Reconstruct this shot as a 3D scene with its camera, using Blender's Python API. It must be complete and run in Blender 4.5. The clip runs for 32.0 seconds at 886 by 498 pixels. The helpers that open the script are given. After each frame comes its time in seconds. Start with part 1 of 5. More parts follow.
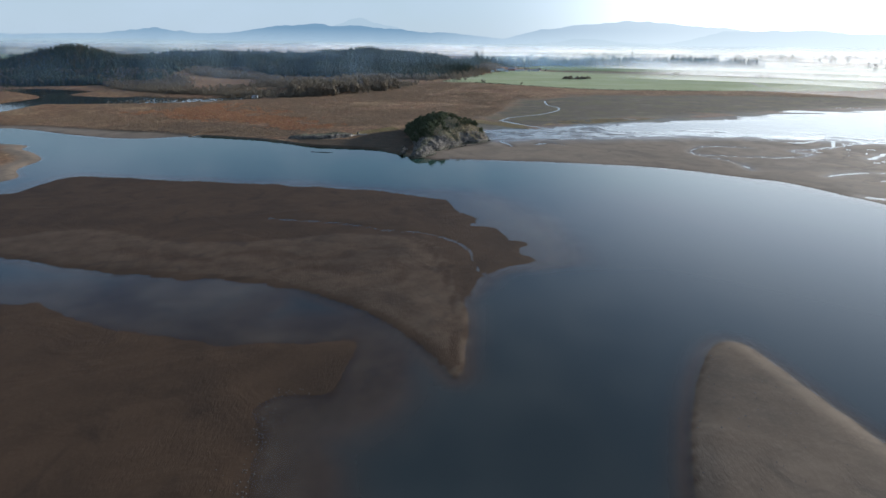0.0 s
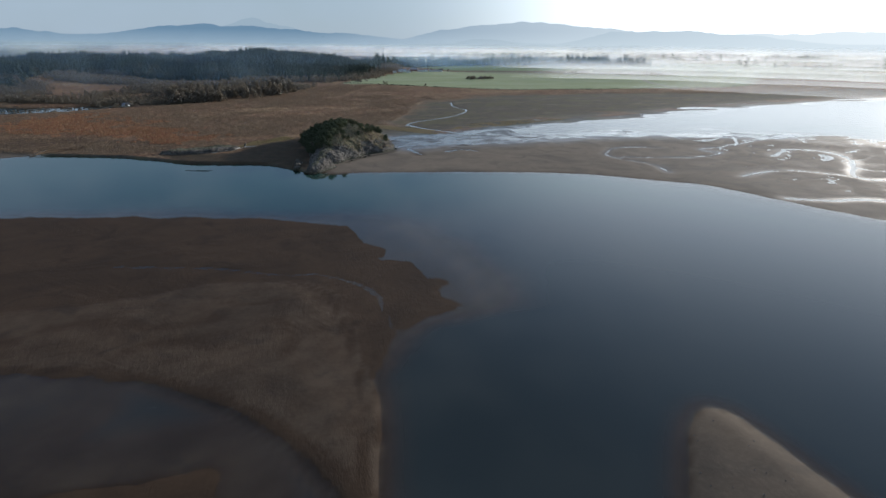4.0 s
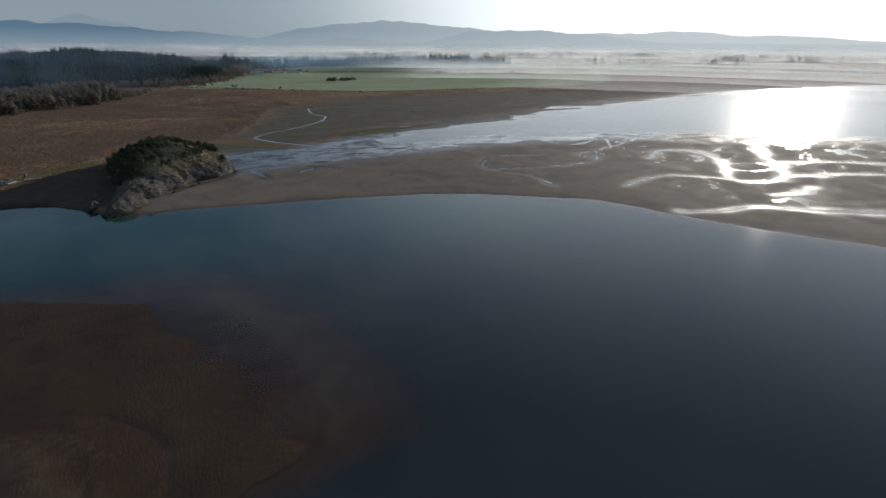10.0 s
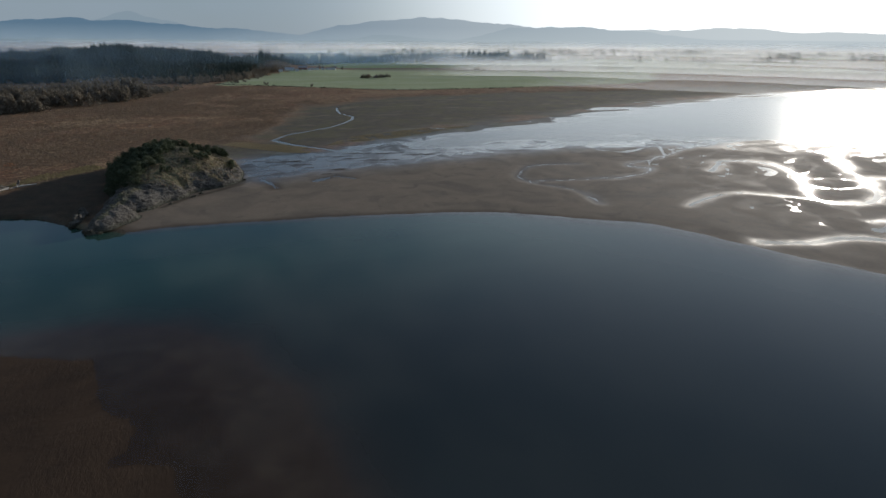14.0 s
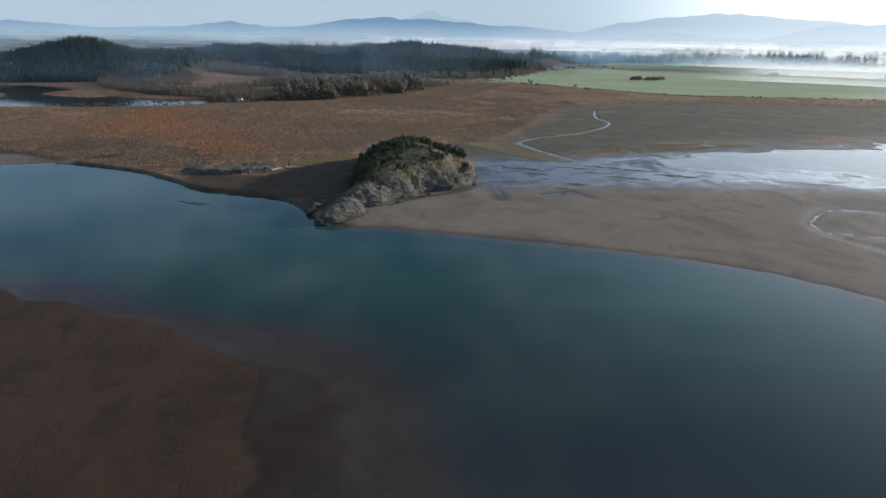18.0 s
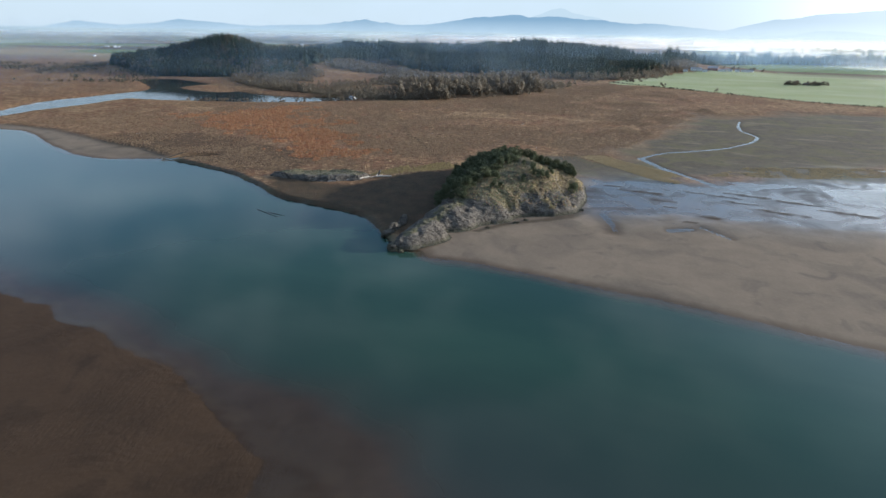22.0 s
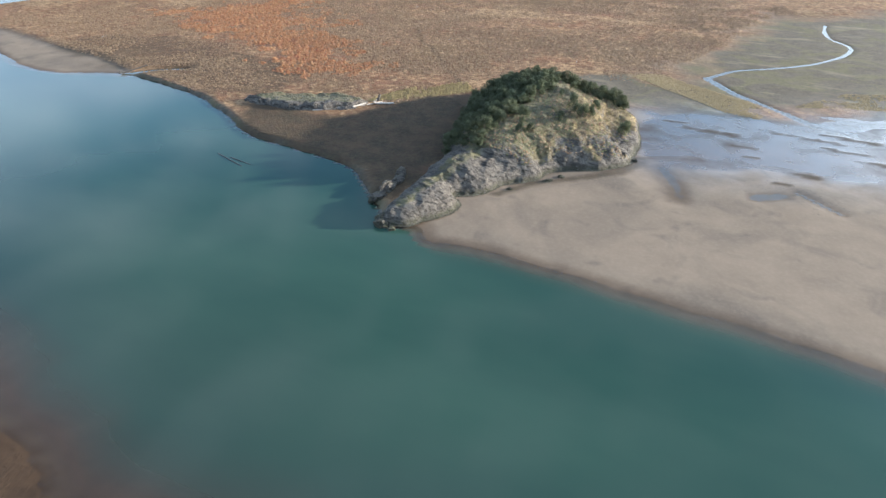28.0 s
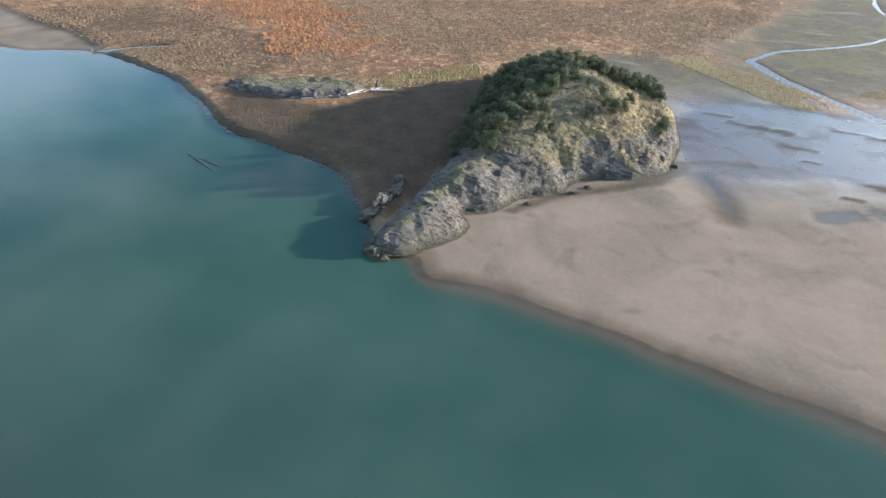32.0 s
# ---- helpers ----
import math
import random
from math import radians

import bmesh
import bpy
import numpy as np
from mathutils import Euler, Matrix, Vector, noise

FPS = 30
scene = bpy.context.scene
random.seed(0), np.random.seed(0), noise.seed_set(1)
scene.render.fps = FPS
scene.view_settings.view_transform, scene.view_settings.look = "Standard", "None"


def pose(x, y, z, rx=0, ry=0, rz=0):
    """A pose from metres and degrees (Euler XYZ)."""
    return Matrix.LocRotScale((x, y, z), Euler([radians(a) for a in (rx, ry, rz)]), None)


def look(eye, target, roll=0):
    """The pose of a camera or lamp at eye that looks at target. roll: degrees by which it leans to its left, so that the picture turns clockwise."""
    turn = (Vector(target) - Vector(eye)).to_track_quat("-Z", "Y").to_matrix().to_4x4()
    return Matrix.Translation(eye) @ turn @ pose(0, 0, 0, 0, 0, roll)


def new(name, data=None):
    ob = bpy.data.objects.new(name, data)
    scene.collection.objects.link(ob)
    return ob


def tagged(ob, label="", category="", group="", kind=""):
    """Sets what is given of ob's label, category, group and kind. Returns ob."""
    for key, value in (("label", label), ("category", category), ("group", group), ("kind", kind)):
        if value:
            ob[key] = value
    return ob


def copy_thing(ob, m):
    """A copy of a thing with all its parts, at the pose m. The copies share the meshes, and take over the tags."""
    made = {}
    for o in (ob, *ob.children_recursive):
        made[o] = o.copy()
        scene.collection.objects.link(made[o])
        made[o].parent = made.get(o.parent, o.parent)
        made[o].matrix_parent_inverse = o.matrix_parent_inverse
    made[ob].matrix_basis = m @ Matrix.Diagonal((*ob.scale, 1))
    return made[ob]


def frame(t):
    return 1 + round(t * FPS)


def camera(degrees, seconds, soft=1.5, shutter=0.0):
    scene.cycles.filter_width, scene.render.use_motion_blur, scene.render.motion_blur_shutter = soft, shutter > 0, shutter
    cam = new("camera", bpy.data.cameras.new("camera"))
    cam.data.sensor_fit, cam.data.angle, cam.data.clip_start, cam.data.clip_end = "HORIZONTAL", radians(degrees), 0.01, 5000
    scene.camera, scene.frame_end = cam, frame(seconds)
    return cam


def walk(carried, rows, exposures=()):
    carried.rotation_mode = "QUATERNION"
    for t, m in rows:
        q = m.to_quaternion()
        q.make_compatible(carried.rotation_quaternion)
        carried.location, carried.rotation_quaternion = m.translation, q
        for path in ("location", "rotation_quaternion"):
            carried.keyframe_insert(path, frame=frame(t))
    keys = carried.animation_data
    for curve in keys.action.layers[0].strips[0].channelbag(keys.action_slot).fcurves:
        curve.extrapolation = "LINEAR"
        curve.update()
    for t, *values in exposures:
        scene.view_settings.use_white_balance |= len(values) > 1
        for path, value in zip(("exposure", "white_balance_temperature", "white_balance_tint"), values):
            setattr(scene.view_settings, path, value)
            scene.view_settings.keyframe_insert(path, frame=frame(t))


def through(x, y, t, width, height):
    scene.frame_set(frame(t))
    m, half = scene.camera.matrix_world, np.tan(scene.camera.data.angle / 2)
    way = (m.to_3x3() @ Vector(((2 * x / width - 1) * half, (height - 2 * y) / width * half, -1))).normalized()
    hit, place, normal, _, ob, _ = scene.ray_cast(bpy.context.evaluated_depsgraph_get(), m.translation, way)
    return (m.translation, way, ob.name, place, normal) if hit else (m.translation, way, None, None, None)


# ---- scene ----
cam = camera(78.5, 32.0)

# seconds, place in metres, pitch, roll, yaw in degrees
PATH = [
    (0, 0.04, 0.47, 59.70, -20.95, -0.56, 0.01),
    (0.5, 0.17, 4.56, 59.70, -20.94, -0.59, -1.00),
    (1, 0.34, 8.66, 59.66, -20.92, -0.61, -2.07),
    (1.5, 0.66, 12.77, 59.57, -20.94, -0.67, -3.02),
    (2, 1.11, 16.96, 59.42, -20.92, -0.66, -3.90),
    (2.5, 1.64, 21.17, 59.22, -20.88, -0.67, -5.40),
    (3, 2.18, 25.41, 59.00, -20.87, -0.61, -7.07),
    (3.5, 2.64, 29.66, 58.77, -20.86, -0.49, -8.49),
    (5.5, 6.88, 44.94, 58.44, -20.66, -0.18, -13.88),
    (6, 8.11, 48.67, 58.52, -20.72, -0.17, -15.32),
    (6.5, 9.30, 52.40, 58.60, -20.71, -0.22, -16.51),
    (7, 10.52, 56.10, 58.67, -20.72, -0.24, -17.74),
    (7.5, 11.82, 59.74, 58.72, -20.71, -0.25, -19.18),
    (8, 13.25, 63.33, 58.76, -20.74, -0.29, -20.43),
    (8.5, 14.81, 66.89, 58.77, -20.74, -0.28, -21.43),
    (9, 16.49, 70.43, 58.73, -20.78, -0.28, -22.25),
    (9.5, 18.29, 74.02, 58.65, -20.80, -0.28, -22.84),
    (10, 20.17, 77.64, 58.53, -20.82, -0.31, -23.32),
    (10.5, 22.08, 81.31, 58.39, -20.86, -0.26, -23.84),
    (11, 24.04, 84.96, 58.22, -20.90, -0.27, -24.11),
    (11.5, 26.01, 88.56, 58.03, -20.97, -0.24, -23.67),
    (12, 27.97, 92.13, 57.84, -21.03, -0.14, -23.41),
    (12.5, 29.88, 95.68, 57.68, -21.07, -0.09, -23.31),
    (13, 31.74, 99.16, 57.57, -21.07, -0.19, -22.70),
    (13.5, 33.51, 102.58, 57.53, -21.09, -0.24, -21.49),
    (15.5, 39.45, 115.45, 58.40, -21.28, -0.79, -9.70),
    (16, 40.79, 118.67, 58.40, -21.35, -0.76, -5.92),
    (16.5, 42.07, 121.89, 58.35, -21.44, -0.71, -1.40),
    (17, 43.35, 125.19, 58.27, -21.50, -0.71, 2.06),
    (17.5, 44.58, 128.57, 58.22, -21.56, -0.67, 4.99),
    (18, 45.71, 132.14, 58.21, -21.57, -0.67, 7.52),
    (18.5, 46.65, 135.86, 58.22, -21.59, -0.70, 9.69),
    (19, 47.31, 139.67, 58.23, -21.67, -0.72, 12.27),
    (19.5, 47.66, 143.55, 58.23, -21.80, -0.72, 14.77),
    (20, 47.78, 147.51, 58.24, -21.91, -0.67, 16.57),
    (20.5, 47.75, 151.52, 58.28, -21.94, -0.68, 17.71),
    (21, 47.54, 155.52, 58.32, -21.92, -0.69, 18.73),
    (21.5, 47.06, 159.43, 58.34, -21.94, -0.68, 19.49),
    (22, 46.46, 163.29, 58.33, -21.90, -0.71, 20.05),
    (22.5, 45.85, 167.13, 58.32, -21.83, -0.71, 20.40),
    (23, 45.20, 170.91, 58.32, -21.75, -0.68, 21.28),
    (23.5, 44.50, 174.61, 58.34, -22.00, -0.69, 21.96),
    (24, 43.71, 178.25, 58.38, -23.47, -0.70, 22.32),
    (24.5, 42.76, 181.87, 58.45, -25.07, -0.70, 22.54),
    (25, 41.66, 185.49, 58.54, -26.40, -0.67, 22.68),
    (25.3, 40.97, 187.67, 58.58, -27.14, -0.66, 22.68),
    (25.5, 40.50, 189.11, 58.60, -27.62, -0.67, 22.65),
    (27.5, 35.91, 202.68, 58.47, -31.79, -0.69, 22.69),
    (28, 34.93, 205.69, 58.37, -32.50, -0.70, 22.80),
    (28.5, 33.98, 208.59, 58.25, -33.21, -0.66, 22.89),
    (29, 33.05, 211.35, 58.12, -33.89, -0.59, 23.00),
    (29.5, 32.09, 214.00, 57.95, -34.38, -0.55, 23.13),
    (30, 31.06, 216.66, 57.76, -34.58, -0.57, 23.25),
    (30.5, 29.94, 219.34, 57.56, -34.85, -0.61, 23.36),
    (31, 28.76, 222.03, 57.36, -35.11, -0.66, 23.50),
    (31.5, 27.59, 224.73, 57.16, -35.40, -0.71, 23.68),
    (32, 26.45, 227.42, 56.98, -35.69, -0.75, 23.80),
]
walk(cam, [(t, pose(x, y, z, 90 + p, r, w)) for t, x, y, z, p, r, w in PATH],
     exposures=[(0, 0.06, 5850, 8), (2, -0.06, 5850, 8), (3, -0.2, 5850, 8), (6, -0.68, 6000, 8), (9, -0.95, 6050, 8), (13, -0.95, 6050, 8), (16, -0.6, 5900, 8), (17, -0.3, 5850, 8), (18, -0.06, 5850, 8), (19, 0.18, 5900, 8), (21, 0.38, 6000, 8), (23, 0.44, 6050, 8), (24, 0.46, 6050, 8), (25, 1.08, 6000, 8), (28, 1.42, 6100, 8), (32, 1.42, 6050, 8)])

# ---------------------------------------------------------------- sky, sun
SUN_RIGHT, SUN_UP = 55.0, 11.5          # degrees right of +y, degrees above the horizon
world = bpy.data.worlds.new("sky")
scene.world = world
world.use_nodes = True
wn, wl = world.node_tree.nodes, world.node_tree.links
wn.clear()
sky = wn.new("ShaderNodeTexSky")
sky.sky_type, sky.sun_disc = "NISHITA", False
sky.sun_elevation, sky.sun_rotation = radians(SUN_UP), radians(SUN_RIGHT)
sky.air_density, sky.dust_density, sky.ozone_density = 1.0, 0.35, 3.0
w_co = wn.new("ShaderNodeTexCoord")
w_map = wn.new("ShaderNodeMapping")
w_map.inputs["Scale"].default_value = (2.4, 0.7, 4.0)
w_map.inputs["Rotation"].default_value = (0, 0, 0.6)
w_noise = wn.new("ShaderNodeTexNoise")
w_noise.inputs["Scale"].default_value, w_noise.inputs["Detail"].default_value = 2.3, 5
w_noise.inputs["Roughness"].default_value = 0.55
w_ramp = wn.new("ShaderNodeValToRGB")
w_ramp.color_ramp.elements[0].position, w_ramp.color_ramp.elements[1].position = 0.40, 0.70
w_ramp.color_ramp.elements[1].color = (0.62, 0.62, 0.62, 1)
w_mix = wn.new("ShaderNodeMix")
w_mix.data_type = "RGBA"
w_mix.inputs["B"].default_value = (5.6, 6.2, 7.0, 1)      # thin cirrus
w_bg, w_out = wn.new("ShaderNodeBackground"), wn.new("ShaderNodeOutputWorld")
w_bg.inputs["Strength"].default_value = 0.14
wl.new(w_co.outputs["Generated"], w_map.inputs["Vector"])
wl.new(w_map.outputs["Vector"], w_noise.inputs["Vector"])
wl.new(w_noise.outputs["Fac"], w_ramp.inputs["Fac"])
wl.new(w_ramp.outputs["Color"], w_mix.inputs["Factor"])
# pale haze that thickens towards the horizon
w_sep, w_low, w_haze = wn.new("ShaderNodeSeparateXYZ"), wn.new("ShaderNodeMapRange"), wn.new("ShaderNodeMix")
w_haze.data_type, w_low.interpolation_type = "RGBA", "SMOOTHSTEP"
for key, value in (("From Min", 0.0), ("From Max", 0.2), ("To Min", 0.9), ("To Max", 0.0)):
    w_low.inputs[key].default_value = value
# forward scatter: the haze brightens towards the sun
w_dot, w_fwd, w_tone = wn.new("ShaderNodeVectorMath"), wn.new("ShaderNodeMapRange"), wn.new("ShaderNodeMix")
w_dot.operation, w_fwd.interpolation_type, w_tone.data_type = "DOT_PRODUCT", "SMOOTHSTEP", "RGBA"
w_dot.inputs[1].default_value = (math.sin(radians(SUN_RIGHT)), math.cos(radians(SUN_RIGHT)), 0.2)
w_fwd.inputs["From Min"].default_value, w_fwd.inputs["From Max"].default_value = 0.0, 1.0
wl.new(w_co.outputs["Generated"], w_dot.inputs[0])
wl.new(w_dot.outputs["Value"], w_fwd.inputs["Value"])
w_pow = wn.new("ShaderNodeMath")
w_pow.operation = "POWER"
w_wide = wn.new("ShaderNodeMapRange")                     # a narrow glow at the horizon, wider above
for key, value in (("From Min", 0.1), ("From Max", 0.42), ("To Min", 10.5), ("To Max", 4.0)):
    w_wide.inputs[key].default_value = value
wl.new(w_wide.outputs["Result"], w_pow.inputs[1])
wl.new(w_fwd.outputs["Result"], w_pow.inputs[0])
wl.new(w_pow.outputs["Value"], w_tone.inputs["Factor"])
wl.new(w_tone.outputs["Result"], w_haze.inputs["B"])
w_high, w_glow = wn.new("ShaderNodeMapRange"), wn.new("ShaderNodeMix")
w_glow.data_type = "RGBA"
w_high.inputs["From Min"].default_value, w_high.inputs["From Max"].default_value = 0.12, 0.55
w_glow.inputs["A"].default_value, w_glow.inputs["B"].default_value = (18.5, 18.6, 18.0, 1), (8.5, 11.0, 14.5, 1)
wl.new(w_sep.outputs["Z"], w_high.inputs["Value"])
wl.new(w_sep.outputs["Z"], w_wide.inputs["Value"])
wl.new(w_high.outputs["Result"], w_glow.inputs["Factor"])
wl.new(w_glow.outputs["Result"], w_tone.inputs["B"])
w_pale = wn.new("ShaderNodeMix")                          # white haze low down, clear blue above it
w_pale.data_type = "RGBA"
w_pale.inputs["A"].default_value, w_pale.inputs["B"].default_value = (3.65, 4.3, 4.85, 1), (1.75, 3.0, 5.0, 1)
w_clear = wn.new("ShaderNodeMapRange")
w_clear.inputs["From Min"].default_value, w_clear.inputs["From Max"].default_value = 0.09, 0.32
wl.new(w_sep.outputs["Z"], w_clear.inputs["Value"])
wl.new(w_clear.outputs["Result"], w_pale.inputs["Factor"])
wl.new(w_pale.outputs["Result"], w_tone.inputs["A"])
w_up = wn.new("ShaderNodeMapRange")                       # the bright haze stands higher towards the sun
w_up.inputs["To Min"].default_value, w_up.inputs["To Max"].default_value = 0.44, 1.0
wl.new(w_pow.outputs["Value"], w_up.inputs["Value"])
wl.new(w_up.outputs["Result"], w_low.inputs["From Max"])
wl.new(w_co.outputs["Generated"], w_sep.inputs["Vector"])
wl.new(w_sep.outputs["Z"], w_low.inputs["Value"])
wl.new(w_low.outputs["Result"], w_haze.inputs["Factor"])
wl.new(sky.outputs["Color"], w_mix.inputs["A"])
wl.new(w_mix.outputs["Result"], w_haze.inputs["A"])
wl.new(w_haze.outputs["Result"], w_bg.inputs["Color"])
wl.new(w_bg.outputs["Background"], w_out.inputs["Surface"])

sun_way = Vector((math.sin(radians(SUN_RIGHT)) * math.cos(radians(SUN_UP)),
                  math.cos(radians(SUN_RIGHT)) * math.cos(radians(SUN_UP)), math.sin(radians(SUN_UP))))
sun = new("sun", bpy.data.lights.new("sun", "SUN"))
sun.data.energy, sun.data.angle, sun.data.color = 5.0, radians(1.3), (1.0, 0.88, 0.74)
sun.matrix_world = look(sun_way * 500, (0, 0, 0))


# ---------------------------------------------------------------- materials
def material(name):
    """A node material with its tools: (material, nodes, link, principled)."""
    m = bpy.data.materials.new(name)
    m.use_nodes = True
    nt = m.node_tree
    return m, nt.nodes, nt.links.new, nt.nodes["Principled BSDF"]


def noise_of(nodes, link, scale, detail=4.0, rough=0.55, vec=None, distortion=0.0):
    n = nodes.new("ShaderNodeTexNoise")
    n.inputs["Scale"].default_value, n.inputs["Detail"].default_value = scale, detail
    n.inputs["Roughness"].default_value, n.inputs["Distortion"].default_value = rough, distortion
    if vec is None:
        vec = nodes.new("ShaderNodeNewGeometry").outputs["Position"]
    link(vec, n.inputs["Vector"])
    return n.outputs["Fac"]


def stretched(nodes, link, scale, turn=0.0):
    g, m = nodes.new("ShaderNodeNewGeometry"), nodes.new("ShaderNodeMapping")
    m.inputs["Scale"].default_value, m.inputs["Rotation"].default_value = scale, (0, 0, turn)
    link(g.outputs["Position"], m.inputs["Vector"])
    return m.outputs["Vector"]


def blend(nodes, link, fac, a, b, mode="MIX"):
    x = nodes.new("ShaderNodeMix")
    x.data_type, x.blend_type = "RGBA", mode
    for key, v in (("Factor", fac), ("A", a), ("B", b)):
        if isinstance(v, bpy.types.NodeSocket):
            link(v, x.inputs[key])
        elif key == "Factor":
            x.inputs[key].default_value = v
        else:
            x.inputs[key].default_value = (*v, 1)
    return x.outputs["Result"]


def span(nodes, link, v, lo, hi, to=(0.0, 1.0)):
    r = nodes.new("ShaderNodeMapRange")
    r.inputs["From Min"].default_value, r.inputs["From Max"].default_value = lo, hi
    r.inputs["To Min"].default_value, r.inputs["To Max"].default_value = to
    link(v, r.inputs["Value"])
    return r.outputs["Result"]


def calc(nodes, link, op, a, b):
    x = nodes.new("ShaderNodeMath")
    x.operation = op
    for i, v in enumerate((a, b)):
        if isinstance(v, bpy.types.NodeSocket):
            link(v, x.inputs[i])
        else:
            x.inputs[i].default_value = v
    return x.outputs["Value"]


def bump_of(nodes, link, height, strength, distance, bsdf, normal=None):
    b = nodes.new("ShaderNodeBump")
    b.inputs["Strength"].default_value, b.inputs["Distance"].default_value = strength, distance
    link(height, b.inputs["Height"])
    if normal is not None:
        link(normal, b.inputs["Normal"])
    if bsdf is not None:
        link(b.outputs["Normal"], bsdf.inputs["Normal"])
    return b.outputs["Normal"]


def attr_of(nodes, name):
    a = nodes.new("ShaderNodeAttribute")
    a.attribute_name = name
    return a.outputs["Fac"]


def ground_material():
    m, n, l, p = material("ground_cover")
    fine, mid, wide = noise_of(n, l, 1.3, 5, 0.65), noise_of(n, l, 0.16, 5, 0.6), noise_of(n, l, 0.03, 4)
    # sand: brown-grey, blotched
    sand = blend(n, l, span(n, l, mid, 0.38, 0.66), (0.236, 0.182, 0.131), (0.206, 0.158, 0.114))
    sand = blend(n, l, span(n, l, noise_of(n, l, 0.035, 4, 0.5, None, 1.2), 0.46, 0.68, (0, 0.9)), sand, (0.15, 0.119, 0.09))
    sand = blend(n, l, span(n, l, noise_of(n, l, 0.11, 3, 0.5, None, 0.8), 0.56, 0.72, (0, 0.8)), sand, (0.135, 0.109, 0.085))
    sand = blend(n, l, span(n, l, fine, 0.45, 0.7, (0, 0.18)), sand, (0.33, 0.265, 0.195))
    # salt marsh: straw, brown and faded red
    long = noise_of(n, l, 1.0, 5, 0.62, stretched(n, l, (0.012, 0.03, 0.02), 0.35))
    marsh = blend(n, l, span(n, l, long, 0.42, 0.58), (0.225, 0.13, 0.085), (0.31, 0.205, 0.125))
    marsh = blend(n, l, span(n, l, noise_of(n, l, 0.014, 5, 0.6, None, 0.8), 0.5, 0.62, (0, 0.7)), marsh, (0.2, 0.14, 0.08))
    band = noise_of(n, l, 1.0, 6, 0.65, stretched(n, l, (0.008, 0.05, 0.02), 0.25))
    marsh = blend(n, l, span(n, l, band, 0.54, 0.66, (0, 0.85)), marsh, (0.47, 0.34, 0.19))
    marsh = blend(n, l, span(n, l, noise_of(n, l, 0.05, 5, 0.65, None, 0.6), 0.5, 0.62, (0, 0.65)), marsh, (0.29, 0.155, 0.085))
    marsh = blend(n, l, span(n, l, noise_of(n, l, 0.022, 4, 0.6, None, 0.5), 0.56, 0.66, (0, 0.6)), marsh, (0.17, 0.14, 0.075))
    marsh = blend(n, l, span(n, l, noise_of(n, l, 0.017, 5, 0.65, None, 1.0), 0.52, 0.62, (0, 0.75)), marsh, (0.42, 0.32, 0.19))
    marsh = blend(n, l, span(n, l, noise_of(n, l, 0.22, 4, 0.6, None, 0.5), 0.48, 0.6, (0, 0.75)), marsh, (0.125, 0.085, 0.055))
    marsh = blend(n, l, span(n, l, fine, 0.36, 0.62, (0.5, 0)), marsh, (0.15, 0.1, 0.06))
    marsh = blend(n, l, span(n, l, noise_of(n, l, 0.35, 4), 0.52, 0.68, (0, 0.85)), marsh, (0.46, 0.34, 0.19))
    marsh = blend(n, l, span(n, l, noise_of(n, l, 0.6, 3, 0.6), 0.5, 0.6, (0, 0.75)), marsh, (0.13, 0.085, 0.052))
    marsh = blend(n, l, 1.0, marsh, (0.95, 0.84, 0.78), "MULTIPLY")
    rust = blend(n, l, span(n, l, mid, 0.35, 0.65), (0.15, 0.08, 0.05), (0.24, 0.15, 0.088))
    rust = blend(n, l, span(n, l, noise_of(n, l, 0.13, 5, 0.65, None, 0.8), 0.46, 0.58, (0, 0.85)), rust, (0.34, 0.135, 0.065))
    rust = blend(n, l, span(n, l, noise_of(n, l, 0.2, 5, 0.65, None, 0.8), 0.54, 0.62, (0, 0.8)), rust, (0.09, 0.05, 0.035))
    rust = blend(n, l, span(n, l, fine, 0.36, 0.62, (0.5, 0)), rust, (0.17, 0.075, 0.045))
    mud = blend(n, l, span(n, l, mid, 0.38, 0.62), (0.092, 0.086, 0.068), (0.056, 0.057, 0.047))
    mud = blend(n, l, span(n, l, noise_of(n, l, 0.045, 5, 0.65, None, 0.7), 0.48, 0.6, (0, 0.85)), mud, (0.105, 0.105, 0.05))
    mud = blend(n, l, span(n, l, noise_of(n, l, 1.0, 5, 0.65, stretched(n, l, (0.03, 0.09, 0.02), 0.3)), 0.57, 0.66, (0, 0.8)), mud, (0.22, 0.19, 0.125))
    mud = blend(n, l, span(n, l, fine, 0.4, 0.7, (0, 0.5)), mud, (0.19, 0.16, 0.11))
    field = blend(n, l, span(n, l, noise_of(n, l, 1.0, 3, 0.5, stretched(n, l, (0.006, 0.02, 0.02), 0.2)), 0.35, 0.65),
                  (0.34, 0.37, 0.19), (0.40, 0.42, 0.25))
    field = blend(n, l, span(n, l, wide, 0.45, 0.7, (0, 0.5)), field, (0.29, 0.35, 0.16))
    # dark peat, weed and gully tone, deepened further to paint the islet's shade
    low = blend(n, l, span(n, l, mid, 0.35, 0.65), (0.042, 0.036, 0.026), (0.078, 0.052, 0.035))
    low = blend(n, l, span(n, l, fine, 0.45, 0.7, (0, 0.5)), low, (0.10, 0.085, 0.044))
    floor_ = blend(n, l, mid, (0.09, 0.075, 0.045), (0.16, 0.13, 0.07))
    # far farmland in strips
    v = n.new("ShaderNodeTexVoronoi")
    v.inputs["Scale"].default_value = 1.0
    l(stretched(n, l, (0.0016, 0.0055, 0.001), 0.15), v.inputs["Vector"])
    cr = n.new("ShaderNodeValToRGB")
    cr.color_ramp.interpolation = "CONSTANT"
